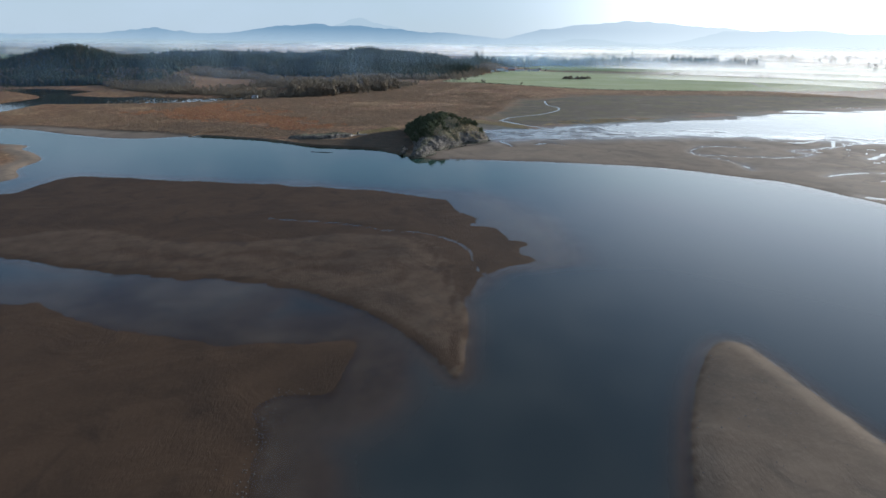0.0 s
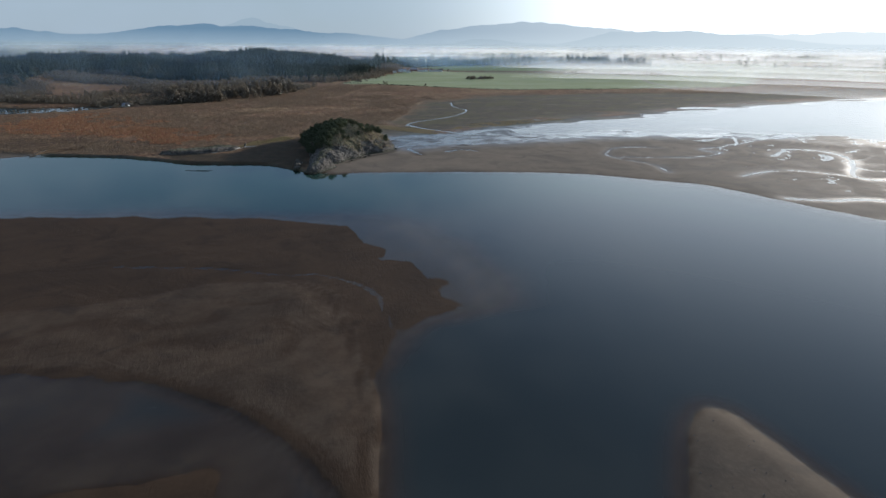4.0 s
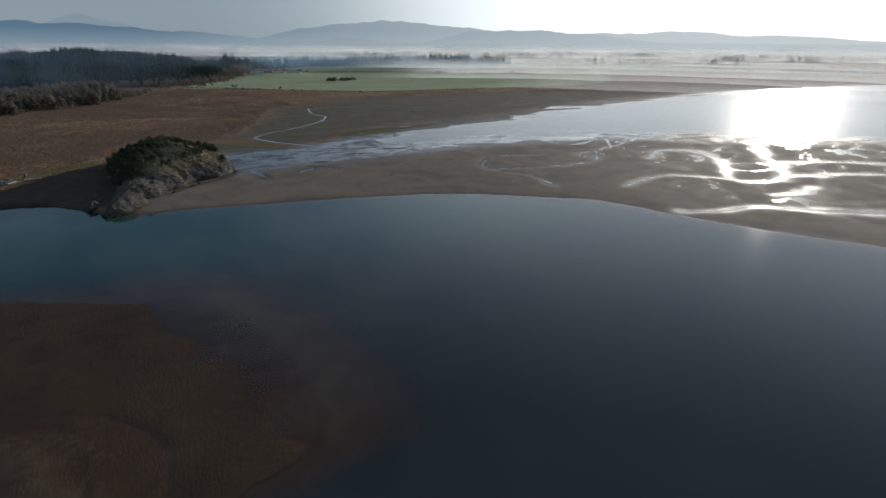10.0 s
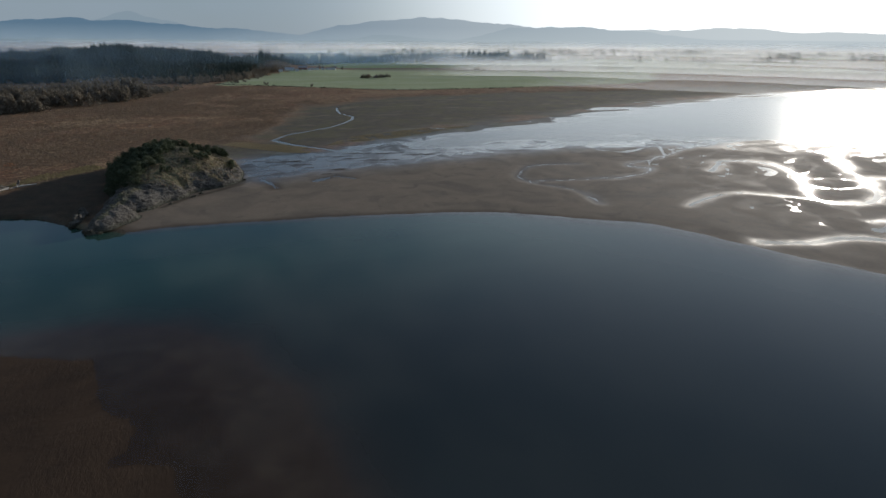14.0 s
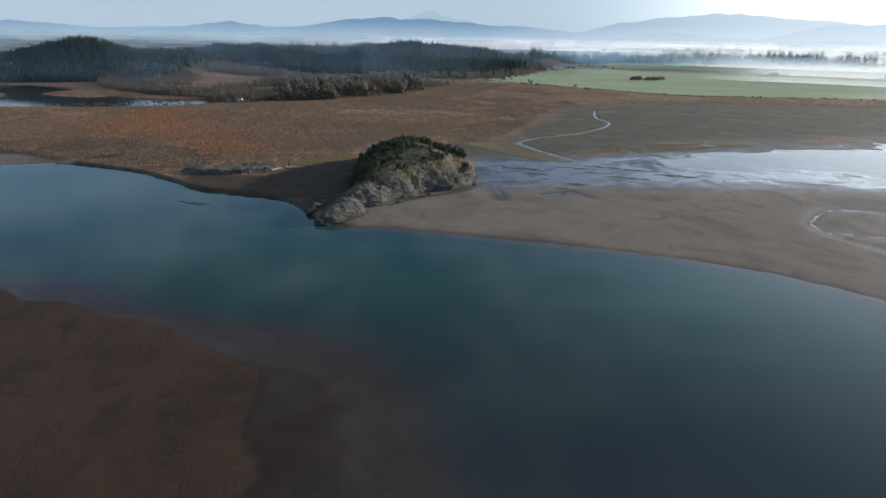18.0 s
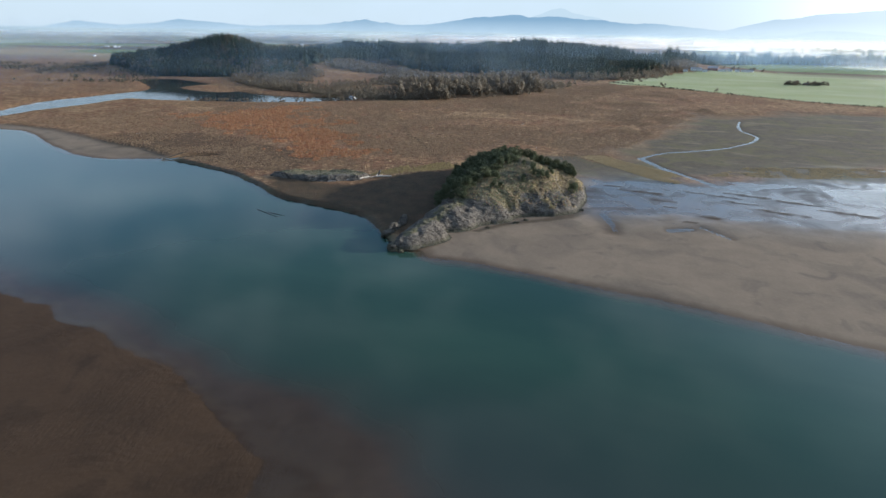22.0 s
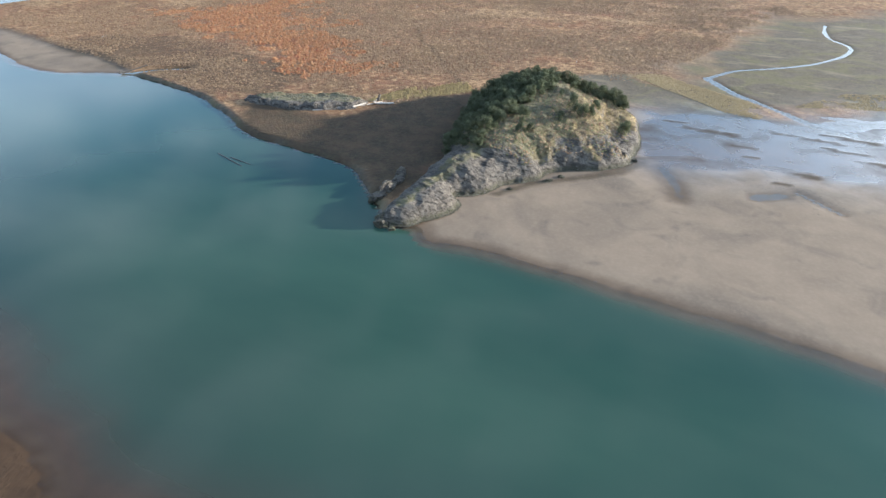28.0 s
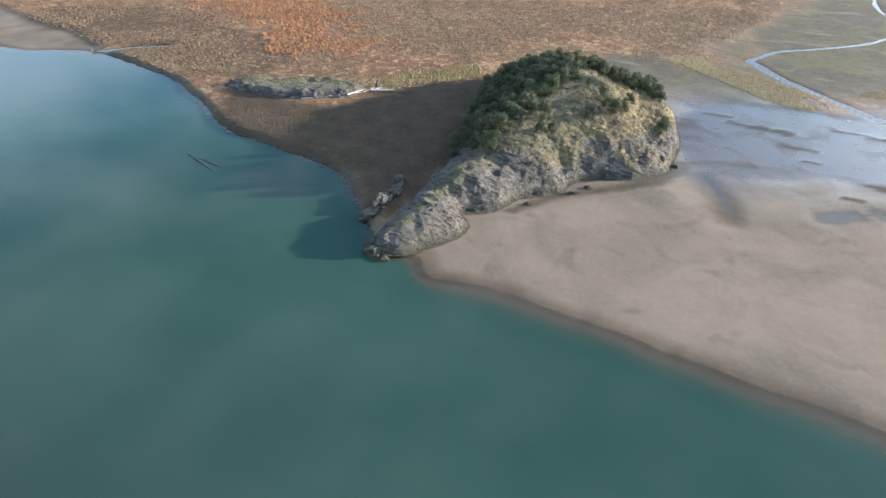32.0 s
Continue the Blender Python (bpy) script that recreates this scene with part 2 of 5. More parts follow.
    tones = ((0.0, (0.20, 0.26, 0.12)), (0.25, (0.30, 0.22, 0.13)), (0.45, (0.14, 0.11, 0.08)), (0.62, (0.26, 0.31, 0.15)), (0.8, (0.38, 0.29, 0.18)))
    cr.color_ramp.elements[0].color, cr.color_ramp.elements[1].color = (*tones[0][1], 1), (*tones[4][1], 1)
    cr.color_ramp.elements[1].position = tones[4][0]
    for at, tone in tones[1:4]:
        cr.color_ramp.elements.new(at).color = (*tone, 1)
    sep = n.new("ShaderNodeSeparateColor")
    l(v.outputs["Color"], sep.inputs["Color"])
    l(sep.outputs["Red"], cr.inputs["Fac"])
    farm = blend(n, l, span(n, l, mid, 0.3, 0.7, (0, 0.25)), cr.outputs["Color"], (0.2, 0.17, 0.1))
    col = sand
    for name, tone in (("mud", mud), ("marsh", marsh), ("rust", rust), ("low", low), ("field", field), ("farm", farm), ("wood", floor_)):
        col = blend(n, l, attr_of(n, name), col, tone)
    wet = attr_of(n, "wet")
    damp = span(n, l, calc(n, l, "ADD", wet, span(n, l, mid, 0.3, 0.7, (-0.06, 0.06))), 0.05, 0.95)
    col = blend(n, l, damp, col, blend(n, l, 1.0, col, (0.29, 0.23, 0.185), "MULTIPLY"))
    l(col, p.inputs["Base Color"])
    sheen = calc(n, l, "MULTIPLY", attr_of(n, "sheen"), span(n, l, noise_of(n, l, 0.06, 4, 0.6, None, 0.8), 0.3, 0.66, (0.35, 1.0)))
    l(calc(n, l, "SUBTRACT", span(n, l, damp, 0, 1, (0.95, 0.75)), calc(n, l, "MULTIPLY", sheen, 0.45)), p.inputs["Roughness"])
    l(span(n, l, sheen, 0, 1, (0.1, 0.6)), p.inputs["Specular IOR Level"])
    # sand ripples and rough turf
    patch = span(n, l, noise_of(n, l, 0.045, 4, 0.6, None, 0.8), 0.42, 0.62)
    w = calc(n, l, "ADD", noise_of(n, l, 1.0, 3, 0.6, stretched(n, l, (2.3, 0.75, 1.0), 0.5), 0.9), noise_of(n, l, 1.0, 3, 0.6, stretched(n, l, (1.2, 0.45, 1.0), 0.8), 0.6))
    w = calc(n, l, "MULTIPLY", w, patch)
    turf = calc(n, l, "MULTIPLY", attr_of(n, "marsh"), fine)
    ripple = calc(n, l, "MULTIPLY", w, attr_of(n, "ripple"))
    high = calc(n, l, "ADD", calc(n, l, "MULTIPLY", ripple, 0.12), calc(n, l, "MULTIPLY", turf, 0.7))
    high = calc(n, l, "ADD", high, calc(n, l, "MULTIPLY", fine, 0.03))
    bump_of(n, l, high, 0.7, 1.0, p)
    return m


def water_material():
    """Turbid tidal water: clear where it is shallow, green-grey where it is deep, with a mirror-like skin."""
    m, n, l, p = material("tidal_water")
    n.remove(p)
    out = n["Material Output"]
    body, clear, gloss = n.new("ShaderNodeBsdfDiffuse"), n.new("ShaderNodeBsdfTransparent"), n.new("ShaderNodeBsdfGlossy")
    clear.inputs["Color"].default_value = (0.90, 0.89, 0.86, 1)
    silt = noise_of(n, l, 1.0, 4, 0.55, stretched(n, l, (0.012, 0.03, 0.02), 0.9))
    deep = blend(n, l, span(n, l, silt, 0.35, 0.68), (0.025, 0.058, 0.044), (0.037, 0.077, 0.056))
    deep = blend(n, l, attr_of(n, "clay"), deep, (0.033, 0.040, 0.040))
    shoal = blend(n, l, attr_of(n, "bars"), (0.105, 0.09, 0.064), (0.075, 0.056, 0.044))
    l(blend(n, l, span(n, l, attr_of(n, "murk"), 0.62, 0.98), shoal, deep), body.inputs["Color"])
    under = n.new("ShaderNodeMixShader")
    l(attr_of(n, "murk"), under.inputs["Fac"])
    l(clear.outputs["BSDF"], under.inputs[1]), l(body.outputs["BSDF"], under.inputs[2])
    l(span(n, l, attr_of(n, "chop"), 0, 1, (0.045, 0.2)), gloss.inputs["Roughness"])
    waves = noise_of(n, l, 1.0, 4, 0.6, stretched(n, l, (0.9, 0.45, 0.5), 0.4))
    b = bump_of(n, l, waves, 0.18, 0.05, None)
    l(span(n, l, attr_of(n, "chop"), 0, 1, (0.15, 0.3)), b.node.inputs["Strength"])
    lw = n.new("ShaderNodeLayerWeight")
    lw.inputs["Blend"].default_value = 0.5
    skin_fac = calc(n, l, "ADD", calc(n, l, "MULTIPLY", calc(n, l, "POWER", lw.outputs["Facing"], 5.0), 0.98), 0.02)
    l(b, gloss.inputs["Normal"])
    skin = n.new("ShaderNodeMixShader")
    l(skin_fac, skin.inputs["Fac"])
    l(under.outputs["Shader"], skin.inputs[1]), l(gloss.outputs["BSDF"], skin.inputs[2])
    l(skin.outputs["Shader"], out.inputs["Surface"])
    return m


def rock_material():
    m, n, l, p = material("weathered_rock")
    big, fine = noise_of(n, l, 0.22, 5, 0.6), noise_of(n, l, 2.2, 6, 0.7)
    beds = noise_of(n, l, 1.0, 6, 0.68, stretched(n, l, (0.28, 1.5, 1.5), 0.85), 0.4)
    crack = span(n, l, beds, 0.40, 0.50)
    stone = blend(n, l, span(n, l, fine, 0.33, 0.66), (0.068, 0.058, 0.046), (0.17, 0.145, 0.116))
    stone = blend(n, l, span(n, l, big, 0.42, 0.62, (0, 0.7)), stone, (0.125, 0.11, 0.09))
    stone = blend(n, l, span(n, l, noise_of(n, l, 0.8, 5, 0.7), 0.52, 0.66, (0, 0.7)), stone, (0.22, 0.19, 0.155))
    stone = blend(n, l, span(n, l, crack, 0, 1, (0.85, 0)), stone, (0.05, 0.044, 0.038))
    # straw-coloured turf and moss on the gentler slopes
    turf = blend(n, l, span(n, l, noise_of(n, l, 0.5, 4), 0.4, 0.62), (0.17, 0.145, 0.075), (0.095, 0.098, 0.045))
    gold = blend(n, l, span(n, l, noise_of(n, l, 0.4, 5, 0.65), 0.42, 0.6), (0.15, 0.105, 0.055), (0.34, 0.25, 0.10))
    turf = blend(n, l, attr_of(n, "grassy"), turf, gold)
    turf = blend(n, l, span(n, l, fine, 0.42, 0.65, (0, 0.55)), turf, (0.12, 0.095, 0.05))
    lev = n.new("ShaderNodeSeparateXYZ")
    l(n.new("ShaderNodeNewGeometry").outputs["Normal"], lev.inputs["Vector"])
    soft = calc(n, l, "ADD", span(n, l, lev.outputs["Z"], 0.25, 0.8, (-0.6, 0.25)), span(n, l, noise_of(n, l, 0.45, 6, 0.7), 0.3, 0.7, (-0.6, 0.6)))
    soft = calc(n, l, "MULTIPLY", calc(n, l, "ADD", soft, 0.45), attr_of(n, "lawn"))
    col = blend(n, l, span(n, l, soft, 0.2, 0.6), stone, turf)
    weed = span(n, l, attr_of(n, "height"), 0.11, 0.05)
    col = blend(n, l, calc(n, l, "MULTIPLY", weed, span(n, l, fine, 0.35, 0.6)), col, (0.05, 0.05, 0.022))
    l(col, p.inputs["Base Color"])
    p.inputs["Roughness"].default_value = 0.92
    high = calc(n, l, "ADD", calc(n, l, "MULTIPLY", fine, 0.5), calc(n, l, "MULTIPLY", crack, 0.8))
    bump_of(n, l, high, 0.9, 0.9, p)
    return m


def leaf_material(name, dark, light, through=0.0, rough=0.8):
    m, n, l, p = material(name)
    g, o = n.new("ShaderNodeNewGeometry"), n.new("ShaderNodeObjectInfo")
    col = blend(n, l, g.outputs["Random Per Island"], dark, light)
    mean = tuple((a + b) * 0.5 for a, b in zip(dark, light))
    col = blend(n, l, calc(n, l, "MULTIPLY", o.outputs["Random"], 0.5), col, tuple(c * 0.75 for c in mean))
    col = blend(n, l, span(n, l, noise_of(n, l, 0.02, 3), 0.4, 0.65, (0, 0.55)), col, tuple(c * 0.7 for c in mean))
    l(col, p.inputs["Base Color"])
    p.inputs["Roughness"].default_value = rough
    p.inputs["Specular IOR Level"].default_value = 0.2
    t, x = n.new("ShaderNodeBsdfTranslucent"), n.new("ShaderNodeMixShader")
    x.inputs["Fac"].default_value = through
    l(col, t.inputs["Color"])
    l(p.outputs["BSDF"], x.inputs[1]), l(t.outputs["BSDF"], x.inputs[2])
    l(x.outputs["Shader"], n["Material Output"].inputs["Surface"])
    return m


def plain_material(name, a, b, scale=3.0, rough=0.8, metal=0.0, bump=0.3):
    m, n, l, p = material(name)
    f = noise_of(n, l, scale, 5, 0.6)
    l(blend(n, l, span(n, l, f, 0.3, 0.7), a, b), p.inputs["Base Color"])
    p.inputs["Roughness"].default_value, p.inputs["Metallic"].default_value = rough, metal
    bump_of(n, l, f, bump, 0.1, p)
    return m


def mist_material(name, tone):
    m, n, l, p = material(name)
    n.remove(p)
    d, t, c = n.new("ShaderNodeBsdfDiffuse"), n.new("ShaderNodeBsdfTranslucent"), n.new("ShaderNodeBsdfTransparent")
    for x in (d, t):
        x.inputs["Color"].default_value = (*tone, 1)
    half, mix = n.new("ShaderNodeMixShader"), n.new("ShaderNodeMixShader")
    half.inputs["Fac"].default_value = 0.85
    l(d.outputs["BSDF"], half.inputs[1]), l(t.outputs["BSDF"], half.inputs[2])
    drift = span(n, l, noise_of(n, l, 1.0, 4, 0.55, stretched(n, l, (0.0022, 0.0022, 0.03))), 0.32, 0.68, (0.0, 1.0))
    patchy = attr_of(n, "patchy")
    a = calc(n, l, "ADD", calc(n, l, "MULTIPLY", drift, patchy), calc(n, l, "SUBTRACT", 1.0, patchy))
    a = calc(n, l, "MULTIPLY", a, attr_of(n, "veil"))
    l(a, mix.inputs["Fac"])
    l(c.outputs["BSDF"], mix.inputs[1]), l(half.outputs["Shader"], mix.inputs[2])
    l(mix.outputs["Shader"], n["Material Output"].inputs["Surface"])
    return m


def backdrop_material(name, low, high, top, sunward):
    """Distant glowing range with painted haze: pale at the foot, paler towards the sun."""
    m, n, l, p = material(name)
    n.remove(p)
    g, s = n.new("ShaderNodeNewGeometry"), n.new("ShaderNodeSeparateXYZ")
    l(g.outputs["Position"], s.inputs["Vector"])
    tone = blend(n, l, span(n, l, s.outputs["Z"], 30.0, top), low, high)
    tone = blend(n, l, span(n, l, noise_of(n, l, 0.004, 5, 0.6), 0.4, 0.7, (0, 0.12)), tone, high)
    tone = blend(n, l, span(n, l, s.outputs["X"], -200.0, 3600.0), tone, sunward)
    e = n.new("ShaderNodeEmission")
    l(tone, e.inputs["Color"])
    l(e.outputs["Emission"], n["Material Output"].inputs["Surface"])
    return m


GROUND, WATER, ROCK = ground_material(), water_material(), rock_material()
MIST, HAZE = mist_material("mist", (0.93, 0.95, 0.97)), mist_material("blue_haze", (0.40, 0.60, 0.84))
MIXED = leaf_material("dull_broadleaf", (0.08, 0.08, 0.05), (0.15, 0.13, 0.08), 0.35)
FIR = leaf_material("fir_needles", (0.022, 0.036, 0.03), (0.085, 0.115, 0.08), 0.2)
ISLE_FIR = leaf_material("scrub_fir_leaves", (0.055, 0.068, 0.04), (0.16, 0.175, 0.092), 0.3)
WILLOW = leaf_material("autumn_willow_leaves", (0.165, 0.14, 0.11), (0.30, 0.255, 0.19), 0.5)
STRAW = leaf_material("straw_grass", (0.125, 0.07, 0.042), (0.36, 0.24, 0.132))
RUSTY = leaf_material("rusty_marsh_shrub", (0.26, 0.078, 0.038), (0.47, 0.26, 0.115))
PALE_SEDGE = leaf_material("pale_bank_sedge", (0.30, 0.21, 0.10), (0.50, 0.37, 0.19))
GOLD = leaf_material("golden_sedge", (0.22, 0.16, 0.07), (0.36, 0.26, 0.11))
TURF = leaf_material("olive_turf", (0.11, 0.115, 0.05), (0.24, 0.21, 0.10))
BARK = plain_material("bark", (0.10, 0.075, 0.055), (0.19, 0.15, 0.11), 4.0, 0.9)
DRIFT = plain_material("bleached_driftwood", (0.42, 0.37, 0.31), (0.58, 0.53, 0.46), 5.0, 0.85)
WETWOOD = plain_material("wet_dark_wood", (0.05, 0.045, 0.04), (0.10, 0.085, 0.07), 4.0, 0.6)
WHITEWALL = plain_material("white_painted_boards", (0.74, 0.74, 0.72), (0.84, 0.84, 0.82), 1.5, 0.6, 0, 0.1)
REDWALL = plain_material("faded_barn_boards", (0.28, 0.12, 0.09), (0.36, 0.18, 0.13), 1.5, 0.8)
ROOF = plain_material("grey_roof_sheet", (0.22, 0.22, 0.23), (0.34, 0.34, 0.35), 1.2, 0.55)
PANE = plain_material("dark_window_glass", (0.03, 0.035, 0.04), (0.05, 0.055, 0.06), 1.0, 0.1, 0, 0.0)


# ---------------------------------------------------------------- plan tools
def lattice(ix, iy, seed):
    k = (ix.astype(np.int64) * 374761393 + iy.astype(np.int64) * 668265263 + seed * 1442695041) & 0xFFFFFFFF
    k = ((k ^ (k >> 13)) * 1274126177) & 0xFFFFFFFF
    return ((k ^ (k >> 16)) & 0xFFFF) / 65535.0


def vnoise(x, y, seed=0):
    ix, iy = np.floor(x), np.floor(y)
    u, v = x - ix, y - iy
    u, v = u * u * (3 - 2 * u), v * v * (3 - 2 * v)
    a, b = lattice(ix, iy, seed), lattice(ix + 1, iy, seed)
    c, d = lattice(ix, iy + 1, seed), lattice(ix + 1, iy + 1, seed)
    return (a + (b - a) * u) * (1 - v) + (c + (d - c) * u) * v


def fbm(x, y, size, octaves=4, seed=0):
    """Noise of mean 0, about -0.5 to 0.5, with features of that size."""
    out, amp, tot = 0.0, 1.0, 0.0
    for i in range(octaves):
        out = out + amp * vnoise(x / size + 17.3 * i, y / size - 9.1 * i, seed + i)
        tot, amp, size = tot + amp, amp * 0.5, size * 0.5
    return out / tot - 0.5


def step(v, lo, hi):
    t = np.clip((v - lo) / (hi - lo), 0, 1)
    return t * t * (3 - 2 * t)


def curve_of(pts, closed=True, n=5):
    """A smooth line through a few plan points."""
    p = np.array(pts, float)
    k = len(p)
    out = []
    for i in range(k if closed else k - 1):
        a, b, c, d = (p[(i + j) % k] if closed else p[min(max(i + j, 0), k - 1)] for j in (-1, 0, 1, 2))
        for t in np.arange(n) / n:
            out.append(0.5 * (2 * b + (c - a) * t + (2 * a - 5 * b + 4 * c - d) * t * t + (3 * b - a - 3 * c + d) * t ** 3))
    if not closed:
        out.append(p[-1])
    return np.array(out)


def line_distance(line, x, y, closed, reach):
    """Distance to a line, exact up to reach."""
    near = (x > line[:, 0].min() - reach) & (x < line[:, 0].max() + reach) & (y > line[:, 1].min() - reach) & (y < line[:, 1].max() + reach)
    d = np.full(x.shape, reach, float)
    px, py = x[near], y[near]
    best = np.full(px.shape, reach * reach, float)
    ends = np.roll(line, -1, 0) if closed else line[1:]
    for (ax, ay), (bx, by) in zip(line, ends):
        ux, uy = bx - ax, by - ay
        t = np.clip(((px - ax) * ux + (py - ay) * uy) / (ux * ux + uy * uy + 1e-9), 0, 1)
        np.minimum(best, (px - ax - t * ux) ** 2 + (py - ay - t * uy) ** 2, out=best)
    d[near] = np.sqrt(best)
    return d


def inside(line, x, y):
    res = np.zeros(x.shape, bool)
    for (ax, ay), (bx, by) in zip(line, np.roll(line, -1, 0)):
        if ay != by:
            res ^= ((ay > y) != (by > y)) & (x < (bx - ax) * (y - ay) / (by - ay) + ax)
    return res


def area(pts, x, y, reach=60.0, smooth=True):
    """Signed distance to a closed outline: positive inside, cut off at reach."""
    line = curve_of(pts) if smooth else np.array(pts, float)
    d = line_distance(line, x, y, True, reach)
    return np.where(inside(line, x, y), d, -d)


# ---------------------------------------------------------------- the plan (metres)
RIVER = [(-1400, 330), (-700, 380), (-420, 388), (-324, 383), (-297, 384), (-245, 361), (-208, 349), (-189, 349), (-164, 358), (-124, 350),
         (-105, 342), (-77, 326), (-50, 321), (-37, 317), (-23, 304), (-15, 295), (-8, 297), (-4, 292), (7, 293), (32, 291), (68, 286),
         (110, 277), (145, 256), (160, 246), (172, 224), (186, 198), (199, 180), (230, 140), (300, 60), (420, -140), (500, -900), (-1400, -900)]
LEFT_SPIT = [(-264, 325), (-238, 308), (-211, 284), (-205, 259), (-195, 234), (-260, 205), (-420, 230), (-430, 330)]
BAR = [(-182, 214), (-175, 222), (-172, 240), (-164, 245), (-122, 239), (-70, 233), (-27, 226), (-8, 218), (4, 213), (16, 204), (24, 184), (29, 168),
       (30, 156), (25, 146), (17, 138), (10, 130), (6, 113), (5, 98), (3, 88), (-5, 100), (-18, 114), (-39, 127), (-57, 132), (-88, 136), (-106, 139), (-127, 146), (-200, 160), (-230, 195)]
INLET = [(-62, 186), (-44, 183), (-30, 179), (-18, 174), (-6, 171), (3, 165), (8, 156), (10, 144), (13, 128), (16, 112)]
DRY_BAR = [(-220, 168), (-147, 164), (-129, 172), (-110, 173), (-86, 163), (-68, 163), (-51, 166), (-34, 172), (-24, 171), (-13, 170), (-5, 164), (0, 151), (3, 137), (5, 122), (6, 113),
           (5, 98), (3, 88), (-5, 100), (-18, 114), (-39, 127), (-57, 132), (-88, 136), (-106, 139), (-127, 146), (-200, 160)]
LIP = [(-9, 167), (-3, 160), (0, 151), (2.5, 137), (4.5, 122), (5.5, 112), (5, 100), (3, 89)]
SUNK_BAR = [(-73, 125), (-66, 116), (-57, 110), (-50, 117), (-51, 128), (-64, 130)]
LEFT_BEACH = [(-330, 378), (-297, 380), (-245, 357), (-208, 345), (-165, 350), (-164, 360), (-193, 371), (-227, 378), (-264, 388), (-330, 396)]
MUD_FLAT = [(20, 402), (40, 460), (70, 560), (110, 650), (250, 690), (500, 690), (750, 720), (1000, 660), (980, 618), (691, 612), (434, 564), (253, 490), (131, 444), (87, 410)]
NEAR_BAR = [(-110, 117), (-99, 119), (-88, 111), (-62, 101), (-45, 99), (-26, 101), (-18, 101), (-16.8, 93), (-18, 86), (-21, 81), (-29.5, 79), (-29.3, 72), (-29, 64), (-28, 58), (-25, 30), (-60, -20), (-220, 10), (-230, 110)]
RIGHT_SPIT = [(34, 52), (36, 59), (42, 75), (52, 93), (60, 102), (65, 101), (67, 94), (69, 83), (71, 73), (76, 50), (80, 20), (70, -30), (40, -40), (28, 10)]
SANDS = [(-15, 294), (-11, 303), (-6, 320), (8, 343), (14, 361), (24, 398), (87, 413), (131, 447), (253, 493), (434, 566), (691, 616), (980, 618),
         (1500, 560), (1900, -900), (480, -900), (400, -140), (180, 150), (60, 240)]
BAY = [(36, 396), (60, 402), (87, 415), (131, 449), (253, 495), (434, 568), (691, 616), (980, 618), (1600, 560), (1700, -100), (900, 60), (600, 190),
       (416, 287), (290, 362), (236, 380), (142, 390), (80, 382), (34, 372)]
POND = [(-371, 411), (-375, 453), (-376, 491), (-378, 525), (-347, 531), (-297, 544), (-238, 565), (-199, 603), (-215, 625), (-259, 605), (-319, 612),
        (-400, 660), (-500, 700), (-520, 670), (-430, 600), (-424, 540), (-424, 487), (-390, 422)]
FILM = [(28, 372), (36, 352), (60, 356), (100, 362), (150, 370), (200, 376), (270, 366), (300, 372), (253, 440), (131, 430), (87, 408), (60, 402), (36, 398)]
# dark marsh in the islet's shadow; part of the shade is in its colour
LOW_SHADED_MARSH = [(-98, 345), (-80, 350), (-60, 352), (-52, 366), (-38, 384), (-26, 392), (-20, 360), (-14, 330), (-20, 303), (-37, 316), (-77, 325)]
BANK_FLAT = [(-235, 379), (-164, 363), (-105, 346), (-88, 352), (-94, 384), (-120, 398), (-170, 414), (-230, 410)]
POND_BANK = [(-412, 622), (-410, 668), (-370, 655), (-338, 628), (-350, 604)]
FIELD = [(1, 910), (60, 868), (117, 826), (203, 767), (280, 759), (440, 765), (598, 795), (720, 930), (853, 1130), (634, 1194), (391, 1261), (137, 1137)]
RED_ZONE = [(-250, 477), (-240, 510), (-215, 535), (-129, 458), (-95, 412), (-93, 387), (-113, 390), (-147, 407), (-178, 419)]
FIR_RIDGE = [(-400, 800), (-405, 850), (-405, 945), (-348, 980), (-274, 940), (-202, 955), (-145, 962), (-83, 970), (-20, 955), (40, 1050), (70, 1130), (110, 1270), (-150, 1290), (-330, 1180), (-520, 1060), (-500, 930)]
BACK_RIDGE = [(-760, 1310), (-560, 1390), (-380, 1460), (-260, 1480), (-300, 1580), (-560, 1520), (-780, 1420)]
HILLTOP = [(-520, 1000, 10), (-435, 1048, 18), (-348, 1090, 20), (-262, 1124, 18), (-218, 1180, 27), (-155, 1200, 32), (-107, 1210, 30), (-68, 1215, 25), (-45, 1217, 19), (17, 1221, 15), (63, 1221, 13)]
FIR_TOP = [(-665, 765, 7), (-628, 782, 17), (-600, 800, 23), (-580, 825, 28), (-562, 845, 37), (-540, 856, 38), (-520, 864, 31), (-490, 875, 24), (-450, 884, 17), (-415, 890, 9)]
BACKTOP = [(-730, 1340, 10), (-640, 1400, 20), (-567, 1430, 23), (-378, 1506, 19), (-312, 1524, 14)]
FIR_HILL = [(-680, 770), (-640, 735), (-536, 713), (-495, 727), (-454, 751), (-402, 792), (-410, 860), (-470, 930), (-560, 950), (-650, 880)]
FIR_STRIP = [(70, 1200), (130, 1390), (290, 1540), (480, 1560), (900, 1590), (900, 1680), (400, 1660), (60, 1440)]
SCRUB = [(-195, 592), (-150, 618), (-104, 662), (-59, 742), (-16, 905), (-20, 955), (-145, 962), (-274, 940), (-348, 980), (-405, 945), (-402, 800), (-454, 751), (-400, 690), (-320, 640), (-260, 625)]
